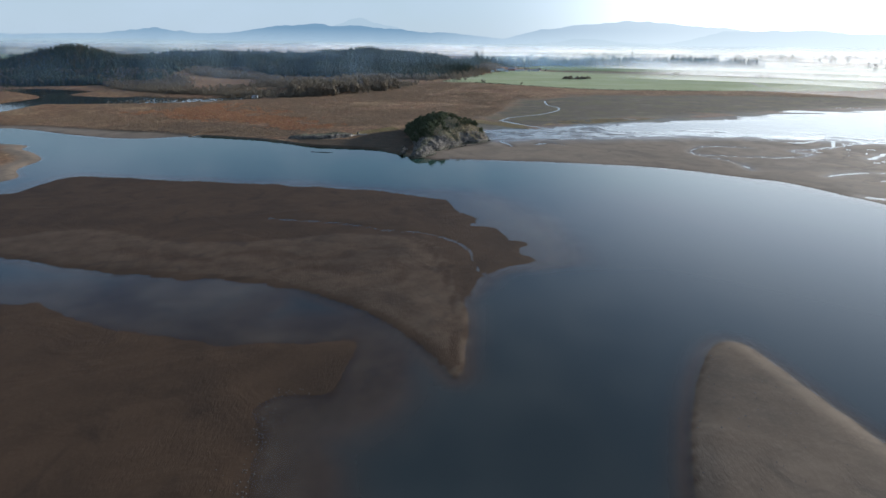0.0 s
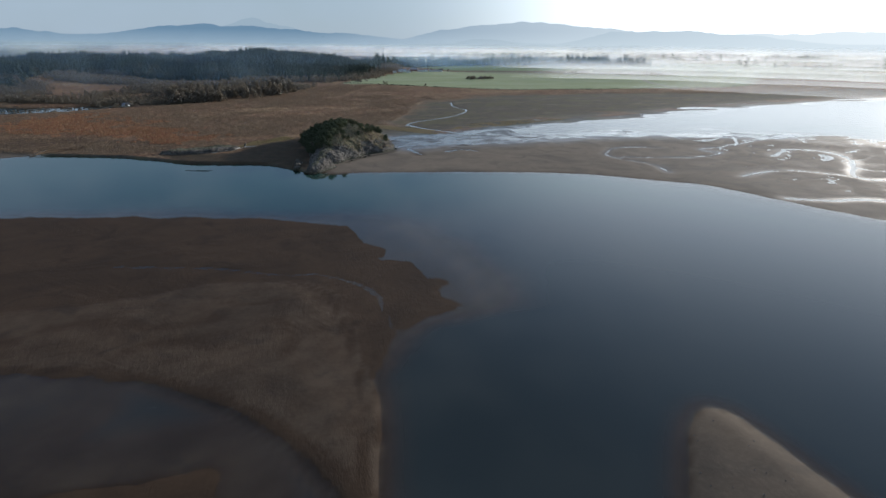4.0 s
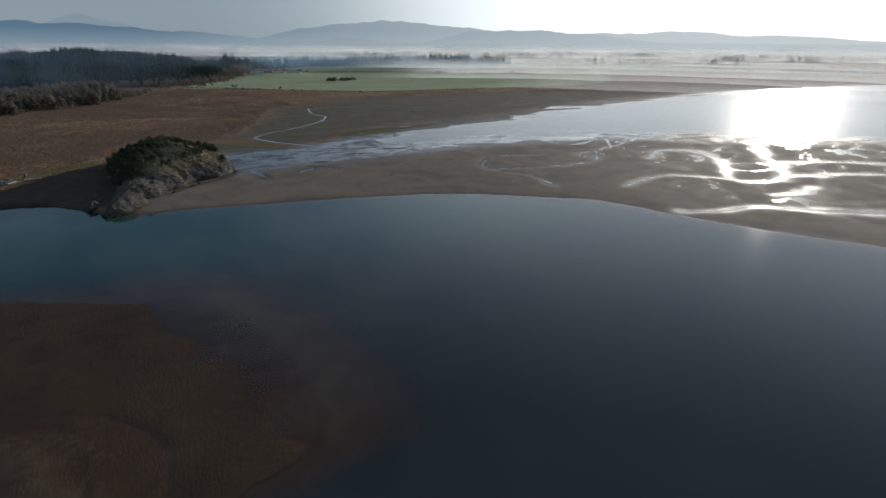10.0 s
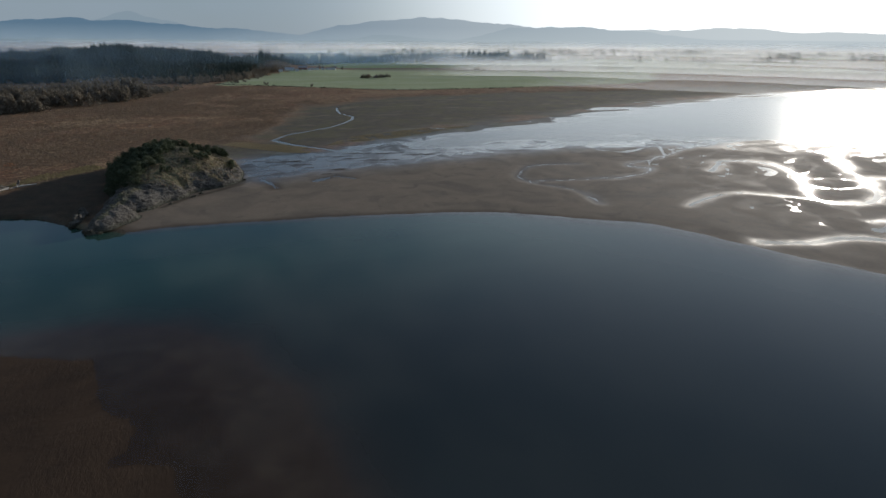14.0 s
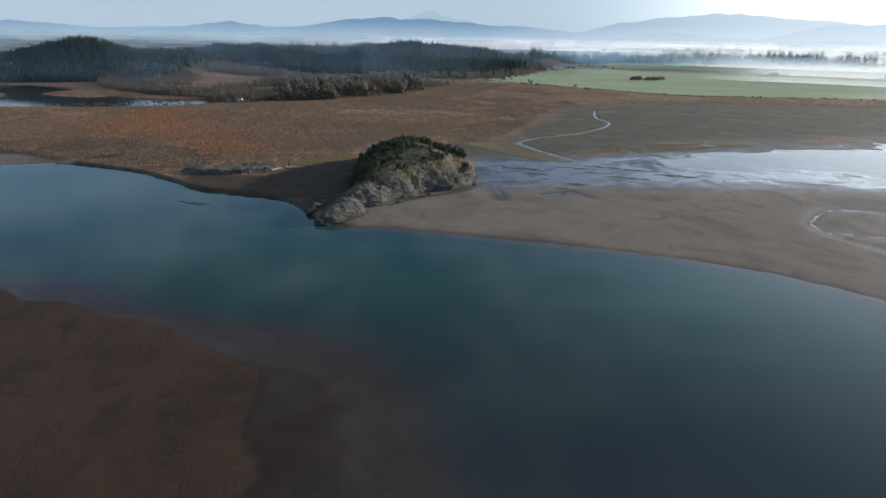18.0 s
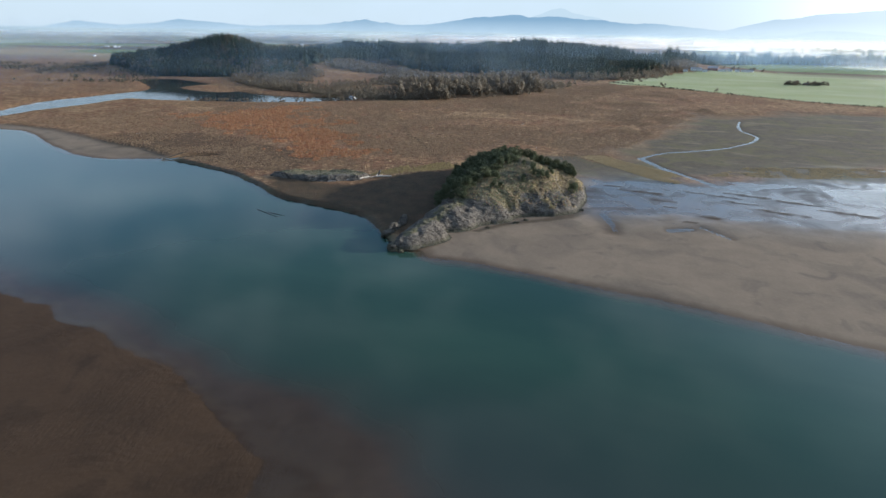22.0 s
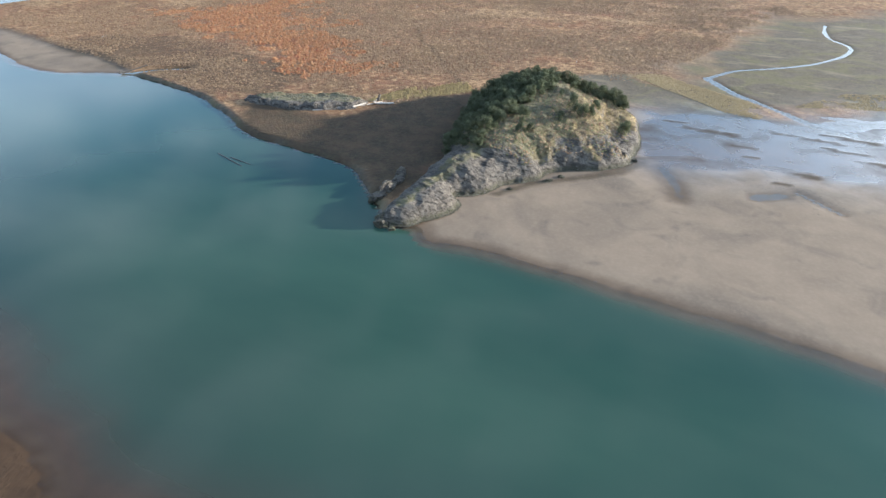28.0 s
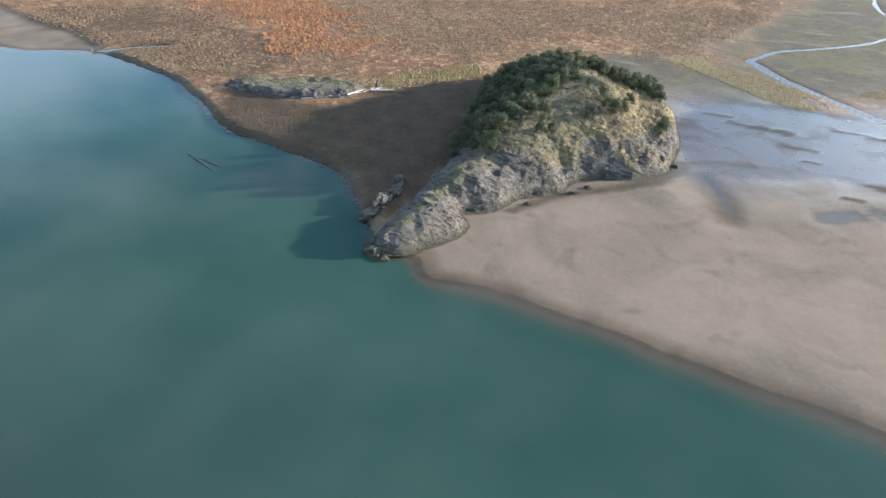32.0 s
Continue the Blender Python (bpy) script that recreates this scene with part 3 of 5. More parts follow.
STREAMS = [  # half width, bank slope, points (the last: a dry gully)
    (0.95, 0.2, [(112, 610), (107, 569), (113, 540), (95, 502), (72, 480), (58, 469), (48, 452)]),
    (1.3, 0.2, [(48, 452), (54, 440), (60, 430), (71, 417), (80, 405), (90, 400)]),
    (1.0, 0.03, [(37.5, 349.5), (41.5, 334)]), (0.9, 0.12, [(69, 348), (77, 340)]), (1.4, 0.12, [(60, 341), (66, 345)]),
    (1.6, 0.3, [(-164, 358), (-158, 368), (-150, 374)])]
RUNNELS = [  # half width, points of the braided water on the open sand
    (1.3, [(241, 304), (262, 318), (279, 310), (272, 287), (253, 265), (243, 248), (258, 239), (270, 244), (284, 260), (296, 272), (323, 300), (346, 322)]),
    (0.9, [(189, 259), (205, 265), (220, 268), (238, 258), (243, 248)]), (0.5, [(158, 272), (160, 290), (151, 308), (149, 325), (164, 338), (188, 336)]),
    (0.5, [(154, 311), (175, 308), (194, 306), (218, 314), (209, 325), (236, 337), (277, 357)]), (0.8, [(270, 244), (290, 243), (330, 226), (420, 200)]),
    (0.6, [(233, 226), (245, 224), (262, 225)]), (0.8, [(300, 270), (320, 262), (360, 236)]), (1.6, [(178, 224), (195, 218), (211, 216), (240, 195), (300, 165), (400, 115)])]
FOOT = [(2, 318), (10, 328), (20, 336), (28, 344), (32, 354)]
WEEDS = [(52, 385.5, 8.5, 1.7), (58, 376, 5.5, 1.1), (73, 361, 3.4, 1.8), (59, 369, 3.2, 0.9), (74, 392, 9, 1.2), (84, 384, 6, 1.0), (66, 352, 2.4, 1.0), (96, 376, 8, 1.3), (104, 392, 9, 1.2), (38, 391, 4, 0.8),
         (120, 384, 8, 1.3), (88, 396, 7, 0.9)]
OLIVE_BANK = [(-8, 425), (-1, 431), (15, 440), (31, 429), (46, 415), (62, 402), (43, 398), (24, 407), (12, 410), (0, 408)]
SEDGE_BANK = [(16, 441), (32, 447), (46, 436), (61, 425), (68, 414), (64, 405), (54, 407), (42, 420), (30, 431)]
GULLY = [(-35, 397), (-47, 411), (-68, 443), (-86, 466), (-103, 498)]

fine = lambda a, b, s: np.arange(a, b, s)
grow = lambda first, last, rate, s: np.array([first + s * (rate ** k - 1) / (rate - 1) * (1 if last > first else -1) for k in range(1, 200)
                                              if s * (rate ** k - 1) / (rate - 1) < abs(last - first)] + [last])
XS = np.concatenate([grow(-330, -4900, 1.07, 2.0)[::-1], fine(-330, 300, 1.5), fine(300, 460, 3.0), grow(460, 4900, 1.07, 4.0)])
YS = np.concatenate([grow(40, -4800, 1.12, 3.0)[::-1], fine(40, 430, 1.5), fine(430, 560, 1.6), fine(560, 700, 3.0), grow(700, 4980, 1.045, 5.0)])


def crest_rise(x, y, line, half):
    """Rise of a hill along a crest of plan points and heights."""
    out = np.zeros_like(x)
    for (ax, ay, az), (bx, by, bz) in zip(line, line[1:]):
        ux, uy = bx - ax, by - ay
        t = np.clip(((x - ax) * ux + (y - ay) * uy) / (ux * ux + uy * uy), 0, 1)
        d = np.hypot(x - ax - t * ux, y - ay - t * uy)
        out = np.maximum(out, (az + (bz - az) * t) * step(d, half, 0))
    return out


def relief(x, y):
    """Height of the ground and the share of each cover, over the whole plan."""
    n1, n2 = fbm(x, y, 40, 4, 3), fbm(x, y, 9, 4, 11)
    land = -area(RIVER, x, y, 60) + n2 * 2.0
    sandy = np.maximum(area(SANDS, x, y, 60), area(LEFT_BEACH, x, y, 30))
    s = step(sandy + n1 * 6, -3, 3)
    marsh_h = np.where(land > 0, np.minimum(land * 1.9, 0.95 + n2 * 0.25 + n1 * 0.3), np.maximum(land * 0.9, -3))
    sand_h = np.where(land > 0, np.minimum(land * 0.03, 0.24 + n1 * 0.2 + n2 * 0.04), np.maximum(land * 0.07, -3))
    h = marsh_h * (1 - s) + sand_h * s
    bay = area(BAY, x, y, 60)
    flat = fbm(x * 0.3 + y * 0.12, y, 13, 5, 21)
    h = np.where(bay > -14, np.minimum(h, np.maximum(-0.35, 0.2 - 0.011 * (bay + 8)) + flat * 0.85 * step(bay, 58, 8)), h)
    film = area(FILM, x, y, 60)
    h = np.where(film > -5, np.minimum(h, np.maximum(-0.05, -0.005 + fbm(x * 0.35 - y * 0.1, y, 7, 5, 25) * 0.13) + 0.5 * step(film + flat * 20, 6, -6)), h)
    slick = step(film + 8 * n2, -5, 5) * step(-x, -180, -110)
    h = h * (1 - slick) + slick * (0.012 + 0.02 * fbm(x * 0.35 - y * 0.1, y, 9, 4, 25))
    weed = np.zeros_like(x)
    for wx, wy, wa, wb in WEEDS:
        q = np.hypot(((x - wx) * 0.98 - (y - wy) * 0.17) / wa, ((x - wx) * 0.17 + (y - wy) * 0.98) / wb)
        weed = np.maximum(weed, step(q + 1.6 * fbm(x, y, 3.5, 3, 29), 1.25, 0.75))
    h = h + 0.09 * weed
    mud = area(MUD_FLAT, x, y, 50)
    h = np.where(mud > -10, np.minimum(h, 0.24 + n1 * 0.2 + flat * 0.35 + 0.8 * step(mud + n1 * 30, 3, -9)), h)
    # braided runnels over the open flats
    wx, wy = x + 24 * n1 + 10 * n2, y + 24 * fbm(x, y, 40, 4, 37)
    fu, fv = wx * 0.8 + wy * 0.6, -wx * 0.6 + wy * 0.8
    vein = np.minimum(np.abs(fbm(fu * 0.42, fv * 1.2, 62, 2, 33)) * 62, np.abs(fbm(fu * 0.5, fv * 1.3, 26, 2, 39)) * 26 + 0.35)
    vein = np.minimum(vein, np.abs(fbm(fu * 0.45 + 3 * n2, fv * 1.2, 13, 2, 47)) * 14 + 0.45)
    open_flat = s * step(land, 10, 26) * step(x + fbm(x, y, 50, 2, 41) * 60, 165, 225) * step(-bay, -25, 0)
    h = np.where(open_flat > 0, np.minimum(h, (vein - (0.15 + 2.0 * n2 + 1.6 * n1 + 0.003 * np.clip(x - 200, 0, 400)) * open_flat) * 0.07 + (1 - open_flat) * 0.5), h)
    # bars in the river: (outline, top, slope up, slope down)
    wet_bar = np.zeros_like(x)
    for pts, top, up, down, damp in ((LEFT_SPIT, 0.8, 0.2, 0.25, 0), (BAR, 0.06, 0.014, 0.016, 0.97), (SUNK_BAR, -0.08, 0.01, 0.02, 0.95), (NEAR_BAR, 0.07, 0.02, 0.02, 0.93),
                                     (DRY_BAR, 0.3, 0.04, 0.2, 0.84), (RIGHT_SPIT, 0.6, 0.15, 0.25, 0.52)):
        d = area(pts, x, y, 50) + n2 * (5.0 if top < 0.1 else 0.9) + n1 * (7.0 if top < 0.1 else 0)
        sunk = 0.09 if pts is SUNK_BAR else 0.0
        if pts is BAR:
            down = 0.016 + 0.2 * step(y + 0.15 * x, 152, 138) + 0.07 * step(x, 4, -24)
            top = 0.05 - 0.085 * step(x + 0.5 * (y - 180) + 30 * n1 + 14 * n2, 2, 26)
        z = np.where(d > 0, np.minimum(d * up - sunk, top + n1 * (0.1 if damp else 0.25)), np.maximum(d * down - sunk + 0.06 * np.minimum(0, d + 9), -3))
        wet_bar = np.where(z > h, (damp + 0.16 * fbm(x * 0.5, y, 40, 4, 77)) * step(d, -26, -12), wet_bar)
        h = np.maximum(h, z)
    # the inlet behind the dry lobe, the drained hollows on it and the sunlit lip along its edge
    inlet = line_distance(curve_of(INLET, False), x + 4 * n2, y + 4 * n1, False, 14)
    h = np.where(inlet < 12, np.minimum(h, np.maximum(-0.06 - 0.3 * step(y, 155, 130), (inlet - 0.7) * 0.03) + 0.3 * step(inlet, 6, 12)), h)
    for pts, wide, deep in (([(-62, 151), (-50, 152), (-40, 148), (-28, 151)], 3.5, 0.05), ([(-14, 147), (-11, 139), (-12, 130)], 2.2, 0.06), ([(-30, 163), (-22, 157), (-12, 158), (-5, 156)], 1.6, 0.05),
                            ([(-96, 152), (-80, 148), (-66, 146)], 4.0, 0.05), ([(-44, 138), (-34, 141), (-22, 136)], 3.0, 0.05)):
        q = step(line_distance(curve_of(pts, False), x + 5 * n2, y + 8 * n1, False, 14), wide, 0.0)
        h, wet_bar = h - deep * q, np.where(q > 0, np.minimum(1, wet_bar + 0.1 * q), wet_bar)
    # lip: raised, and its damp tone cut to put a sunlit line in colour
    lip = step(line_distance(curve_of(LIP, False), x + 1.5 * n2, y, False, 8), 1.5, 0.2)
    h, wet_bar = h + 0.14 * lip, wet_bar - 0.1 * lip * (wet_bar > 0.2)
    pond = area(POND, x, y, 40)
    pond = np.maximum(pond, 9 - line_distance(curve_of([(-384, 416), (-420, 400), (-520, 392), (-800, 400)], False), x, y, False, 40))
    h = np.where(pond > -6, np.minimum(h, np.maximum(-pond * 0.35 + n2 * 0.3, -1.5)), h)
    h = np.maximum(h, np.clip(area(POND_BANK, x, y, 30) * 0.1, -3, 0.5))
    damp_sand = np.zeros_like(x)
    for w, slope, pts in STREAMS + [(w, 0.055, pts) for w, pts in RUNNELS]:
        k = 1.0 if w != 0.95 and slope < 0.1 else 0.25
        wx, wy = x + k * 8 * fbm(x, y, 22, 3, 51), y + k * 8 * fbm(x, y, 22, 3, 57)
        d = line_distance(curve_of(pts, False), wx, wy, False, 14) + n2 * (1.6 if w > 1 else 0.7)
        if slope == 0.055:
            damp_sand = np.maximum(damp_sand, step(d + 5 * n1, 5 + 2.2 * w, 1.0))
        h = np.where(d < 12, np.minimum(h, np.maximum((d - w) * slope, (-0.03 if slope == 0.12 else -0.25) if w > 0 else 0.55)), h)
    # wooded hills behind the marsh
    ridge, hill = np.maximum(area(FIR_RIDGE, x, y, 60), area(BACK_RIDGE, x, y, 60)), area(FIR_HILL, x, y, 60)
    rise = np.maximum(crest_rise(x, y, HILLTOP, 215.0), crest_rise(x, y, BACKTOP, 150.0)) + crest_rise(x, y, FIR_TOP, 105.0)
    h = h + rise * (1 + 0.25 * fbm(x, y, 60, 3, 27))
    h = h + 2.5 * step(-land, -400, -700) * (y > 500)
    field = area(FIELD, x, y, 30)
    scrub = area(SCRUB, x, y, 60)
    far = step(y, 900, 1000) * step(-(x + 0.25 * y), 420, 520)
    right_far = step(y + 0.45 * x, 1250, 1420) * step(x, 100, 250)
    cover = {
        "marsh": (1 - s) * step(land, 0.6, 2.2) + step(area(LEFT_SPIT, x, y, 60), 6, 14),
        "rust": step(area(RED_ZONE, x, y, 40) + n2 * 36 + n1 * 26, -4, 14) * 0.9,
        "field": step(field, -1, 2), "farm": np.clip(far + right_far, 0, 1),
        "wood": np.clip(step(ridge, -8, 4) + step(hill, -8, 4) + 0.75 * step(scrub, -5, 15) * step(fbm(x * 0.5 + y * 0.2, y, 45, 3, 65), -0.08, 0.06), 0, 1),
        "low": np.maximum(np.maximum(step(area(LOW_SHADED_MARSH, x, y, 30) + n2 * 10, -3, 4) * 0.92, step(area(BANK_FLAT, x, y, 30) + n2 * 22 + n1 * 20, -4, 9) * 0.62),
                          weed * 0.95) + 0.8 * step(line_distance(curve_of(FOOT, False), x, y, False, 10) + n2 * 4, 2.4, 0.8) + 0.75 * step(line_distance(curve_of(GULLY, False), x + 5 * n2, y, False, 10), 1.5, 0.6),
        "mud": np.clip((1 - s) * step(land, 2.4, 0.8) * step(land, -20, 0) + step(mud + n1 * 75 + n2 * 14, -14, 22) + 0.5 * step(bay + n1 * 12, -4, 4) + step(area(OLIVE_BANK, x, y, 20) + n2 * 8, -2, 3), 0, 0.9),
        "sheen": np.clip((step(film, -22, 2) + 0.15 * slick) * (1 - weed) + 0.55 * damp_sand + 0.5 * step(bay, -30, 0) + 0.22 * s * step(x, 110, 200), 0, 1.6),
        "wet": np.clip(0.45 * step(film, -16, 4) + 0.25 * damp_sand + 0.6 * step(h + n1 * 0.06, 0.13, 0.0) + wet_bar, 0, 1) * (1 - 0.4 * step(h, 0.01, -0.16) * step(y, 262, 285)) * (1 - 0.25 * step(h, 0.01, -0.05) * step(y, 270, 255)), "ripple": np.clip(wet_bar, 0, 1) * step(h, -0.06, 0.02)}
    cover["marsh"] = np.clip(cover["marsh"], 0, 1) * (1 - cover["mud"])
    return h, cover


def sheet(name, xs, ys, z, mat, values):
    """A grid mesh over the plan, with named values on its points."""
    nx, ny = len(xs), len(ys)
    gx, gy = np.meshgrid(xs, ys)
    me = bpy.data.meshes.new(name)
    co = np.stack([gx, gy, z], -1).reshape(-1, 3).astype(np.float32)
    i = (np.arange(ny - 1)[:, None] * nx + np.arange(nx - 1)[None]).ravel()
    quads = np.stack([i, i + 1, i + nx + 1, i + nx], -1).astype(np.int32)
    me.vertices.add(len(co)), me.loops.add(quads.size), me.polygons.add(len(quads))
    me.vertices.foreach_set("co", co.ravel())
    me.loops.foreach_set("vertex_index", quads.ravel())
    me.polygons.foreach_set("loop_start", np.arange(len(quads), dtype=np.int32) * 4)
    me.polygons.foreach_set("use_smooth", np.ones(len(quads), bool))
    me.update(calc_edges=True)
    for key, v in values.items():
        me.attributes.new(key, "FLOAT", "POINT").data.foreach_set("value", np.ascontiguousarray(v, dtype=np.float32).ravel())
    me.materials.append(mat)
    return new(name, me)


GX, GY = np.meshgrid(XS, YS)
GH, COVER = relief(GX, GY)
ground = tagged(sheet("ground", XS, YS, GH, GROUND, COVER), "tidal sand bars, brown salt marsh, green fields and wooded rises", "ground", kind="structure")
ux, uy = (XS > -1400) & (XS < 1700), (YS > -1200) & (YS < 760)
WX, WY = GX[np.ix_(uy, ux)], GY[np.ix_(uy, ux)]
depth = np.maximum(0, -GH[np.ix_(uy, ux)])
water = tagged(sheet("water", XS[ux], YS[uy], np.zeros_like(depth), WATER, {"murk": 1 - np.exp(-depth / (0.11 + 0.25 * step(WY, 275, 240))), "chop": np.maximum(step(WX + 0.9 * (WY - 250), 150, 300) * step(WX, -120, -60), 0.05 * step(-WX, 180, 260) * step(WY, 385, 410)),
                                                                              "bars": step(WY, 288, 262), "clay": np.maximum(step(WY + 0.12 * WX + 60 * fbm(WX, WY, 90, 3, 63), 280, 190), step(WY, 385, 400))}),
               "calm turbid green river and tidal creeks reflecting the sky", "water", kind="structure")


def height_at(x, y):
    """Ground height by the sheet's own grid."""
    x, y = np.atleast_1d(np.asarray(x, float)), np.atleast_1d(np.asarray(y, float))
    i, j = np.clip(np.searchsorted(XS, x) - 1, 0, len(XS) - 2), np.clip(np.searchsorted(YS, y) - 1, 0, len(YS) - 2)
    u, v = (x - XS[i]) / (XS[i + 1] - XS[i]), (y - YS[j]) / (YS[j + 1] - YS[j])
    return (GH[j, i] * (1 - u) + GH[j, i + 1] * u) * (1 - v) + (GH[j + 1, i] * (1 - u) + GH[j + 1, i + 1] * u) * v


# ---------------------------------------------------------------- distant ranges and mist
def range_of(name, radius, crest, mat, label):
    """A far mountain range: bearing in degrees to the right of +y against crest height."""
    az = np.linspace(-75, 95, 900)
    z = np.interp(az, [c[0] for c in crest], [c[1] for c in crest])
    z = z + (fbm(az * 10, az * 0, 22, 5, 40) * 24 + fbm(az * 10, az * 0 + 5, 5, 4, 44) * 10) * np.clip((z - 55) / 60, 0, 1)
    a = np.radians(az)
    verts, faces = [], []
    for r, zz in ((radius, np.full_like(z, -30.0)), (radius + 10, z * 0.5), (radius + 30, z), (radius + 60, np.full_like(z, -30.0))):
        verts += list(zip(20 + np.sin(a) * r, 115 + np.cos(a) * r, zz))
    n = len(az)
    for k in range(3):
        faces += [(k * n + i, k * n + i + 1, (k + 1) * n + i + 1, (k + 1) * n + i) for i in range(n - 1)]
    me = bpy.data.meshes.new(name)
    me.from_pydata(verts, [], faces)
    me.materials.append(mat)
    return tagged(new(name, me), label, "mountains", kind="structure")


# self-lit backdrops: air haze and sunward brightening are put into their colours
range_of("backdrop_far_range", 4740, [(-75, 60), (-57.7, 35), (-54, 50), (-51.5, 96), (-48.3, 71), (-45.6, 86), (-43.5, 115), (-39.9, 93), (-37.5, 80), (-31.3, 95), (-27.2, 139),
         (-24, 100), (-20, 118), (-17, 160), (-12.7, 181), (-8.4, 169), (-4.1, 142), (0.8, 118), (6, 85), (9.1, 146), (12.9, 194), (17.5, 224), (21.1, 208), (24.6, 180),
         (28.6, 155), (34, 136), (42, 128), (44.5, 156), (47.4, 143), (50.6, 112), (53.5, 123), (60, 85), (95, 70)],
         backdrop_material("far_range_haze_glow", (0.46, 0.57, 0.65), (0.21, 0.33, 0.45), 150, (1.12, 1.16, 1.14)), "pale blue hazy mountains on the horizon")
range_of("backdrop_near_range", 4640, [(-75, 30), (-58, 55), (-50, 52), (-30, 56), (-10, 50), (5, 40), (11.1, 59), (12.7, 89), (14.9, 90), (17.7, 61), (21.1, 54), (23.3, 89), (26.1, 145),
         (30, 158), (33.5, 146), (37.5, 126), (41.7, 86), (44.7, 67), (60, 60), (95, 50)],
         backdrop_material("near_range_haze_glow", (0.48, 0.58, 0.63), (0.20, 0.32, 0.43), 130, (1.0, 1.06, 1.06)), "lower blue-grey hills half sunk in mist")


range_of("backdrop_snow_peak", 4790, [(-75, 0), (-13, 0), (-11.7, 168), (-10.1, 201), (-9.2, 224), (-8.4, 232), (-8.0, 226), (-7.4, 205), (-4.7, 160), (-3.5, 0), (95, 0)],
         backdrop_material("snow_peak_haze_glow", (0.45, 0.55, 0.62), (0.45, 0.55, 0.62), 220, (0.9, 0.9, 0.9)), "far snow-covered peak almost lost in the haze")


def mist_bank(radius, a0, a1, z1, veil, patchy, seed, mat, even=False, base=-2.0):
    """A long upright sheet of painted mist and haze, thinning upwards and at its ends."""
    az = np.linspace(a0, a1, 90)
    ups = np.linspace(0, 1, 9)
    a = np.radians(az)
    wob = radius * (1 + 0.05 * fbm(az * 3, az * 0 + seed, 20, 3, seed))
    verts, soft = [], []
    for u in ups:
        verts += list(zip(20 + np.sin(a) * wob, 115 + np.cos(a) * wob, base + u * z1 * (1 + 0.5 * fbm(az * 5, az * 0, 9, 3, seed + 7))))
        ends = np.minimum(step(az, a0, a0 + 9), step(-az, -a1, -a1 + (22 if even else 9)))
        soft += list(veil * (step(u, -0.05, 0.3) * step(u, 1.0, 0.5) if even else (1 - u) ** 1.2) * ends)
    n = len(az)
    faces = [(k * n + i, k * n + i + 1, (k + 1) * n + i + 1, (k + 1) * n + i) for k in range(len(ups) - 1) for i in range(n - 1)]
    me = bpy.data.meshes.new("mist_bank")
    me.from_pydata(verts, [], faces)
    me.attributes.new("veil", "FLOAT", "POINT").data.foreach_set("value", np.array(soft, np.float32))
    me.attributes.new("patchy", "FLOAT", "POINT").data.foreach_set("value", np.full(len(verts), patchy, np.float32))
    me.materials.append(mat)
    return tagged(new("mist_bank", me), "thin upright sheet standing in for low mist and air haze", "mist", "mist over the plain", "stuff")


# low mist; the nearer right-hand sheets also stand in for bright sun-side haze
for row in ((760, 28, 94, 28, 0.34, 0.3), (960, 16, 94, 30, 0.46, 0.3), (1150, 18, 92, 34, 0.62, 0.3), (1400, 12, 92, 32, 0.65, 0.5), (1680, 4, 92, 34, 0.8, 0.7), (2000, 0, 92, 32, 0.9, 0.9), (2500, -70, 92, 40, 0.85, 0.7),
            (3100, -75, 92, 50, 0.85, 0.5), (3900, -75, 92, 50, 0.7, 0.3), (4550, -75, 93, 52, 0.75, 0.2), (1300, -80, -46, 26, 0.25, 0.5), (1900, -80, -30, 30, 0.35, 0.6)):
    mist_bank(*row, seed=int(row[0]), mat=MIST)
# blue-tinted sheets before the woods put the air's haze into colour
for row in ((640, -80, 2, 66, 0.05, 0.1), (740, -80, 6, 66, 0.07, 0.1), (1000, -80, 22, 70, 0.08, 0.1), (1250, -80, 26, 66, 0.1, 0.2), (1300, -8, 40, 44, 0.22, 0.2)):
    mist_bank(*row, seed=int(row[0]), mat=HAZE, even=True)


# ---------------------------------------------------------------- things: tools
def part(name, verts, faces, mat, parent=None, label="", smooth=False):
    me = bpy.data.meshes.new(name)
    me.from_pydata([tuple(v) for v in verts], [], [tuple(int(i) for i in f) for f in faces])
    me.materials.append(mat)
    if smooth:
        me.polygons.foreach_set("use_smooth", np.ones(len(me.polygons), bool))
    me.update()
    ob = new(name, me)
    if parent is not None:
        ob.parent = parent
    if label:
        ob["label"] = label
    return ob


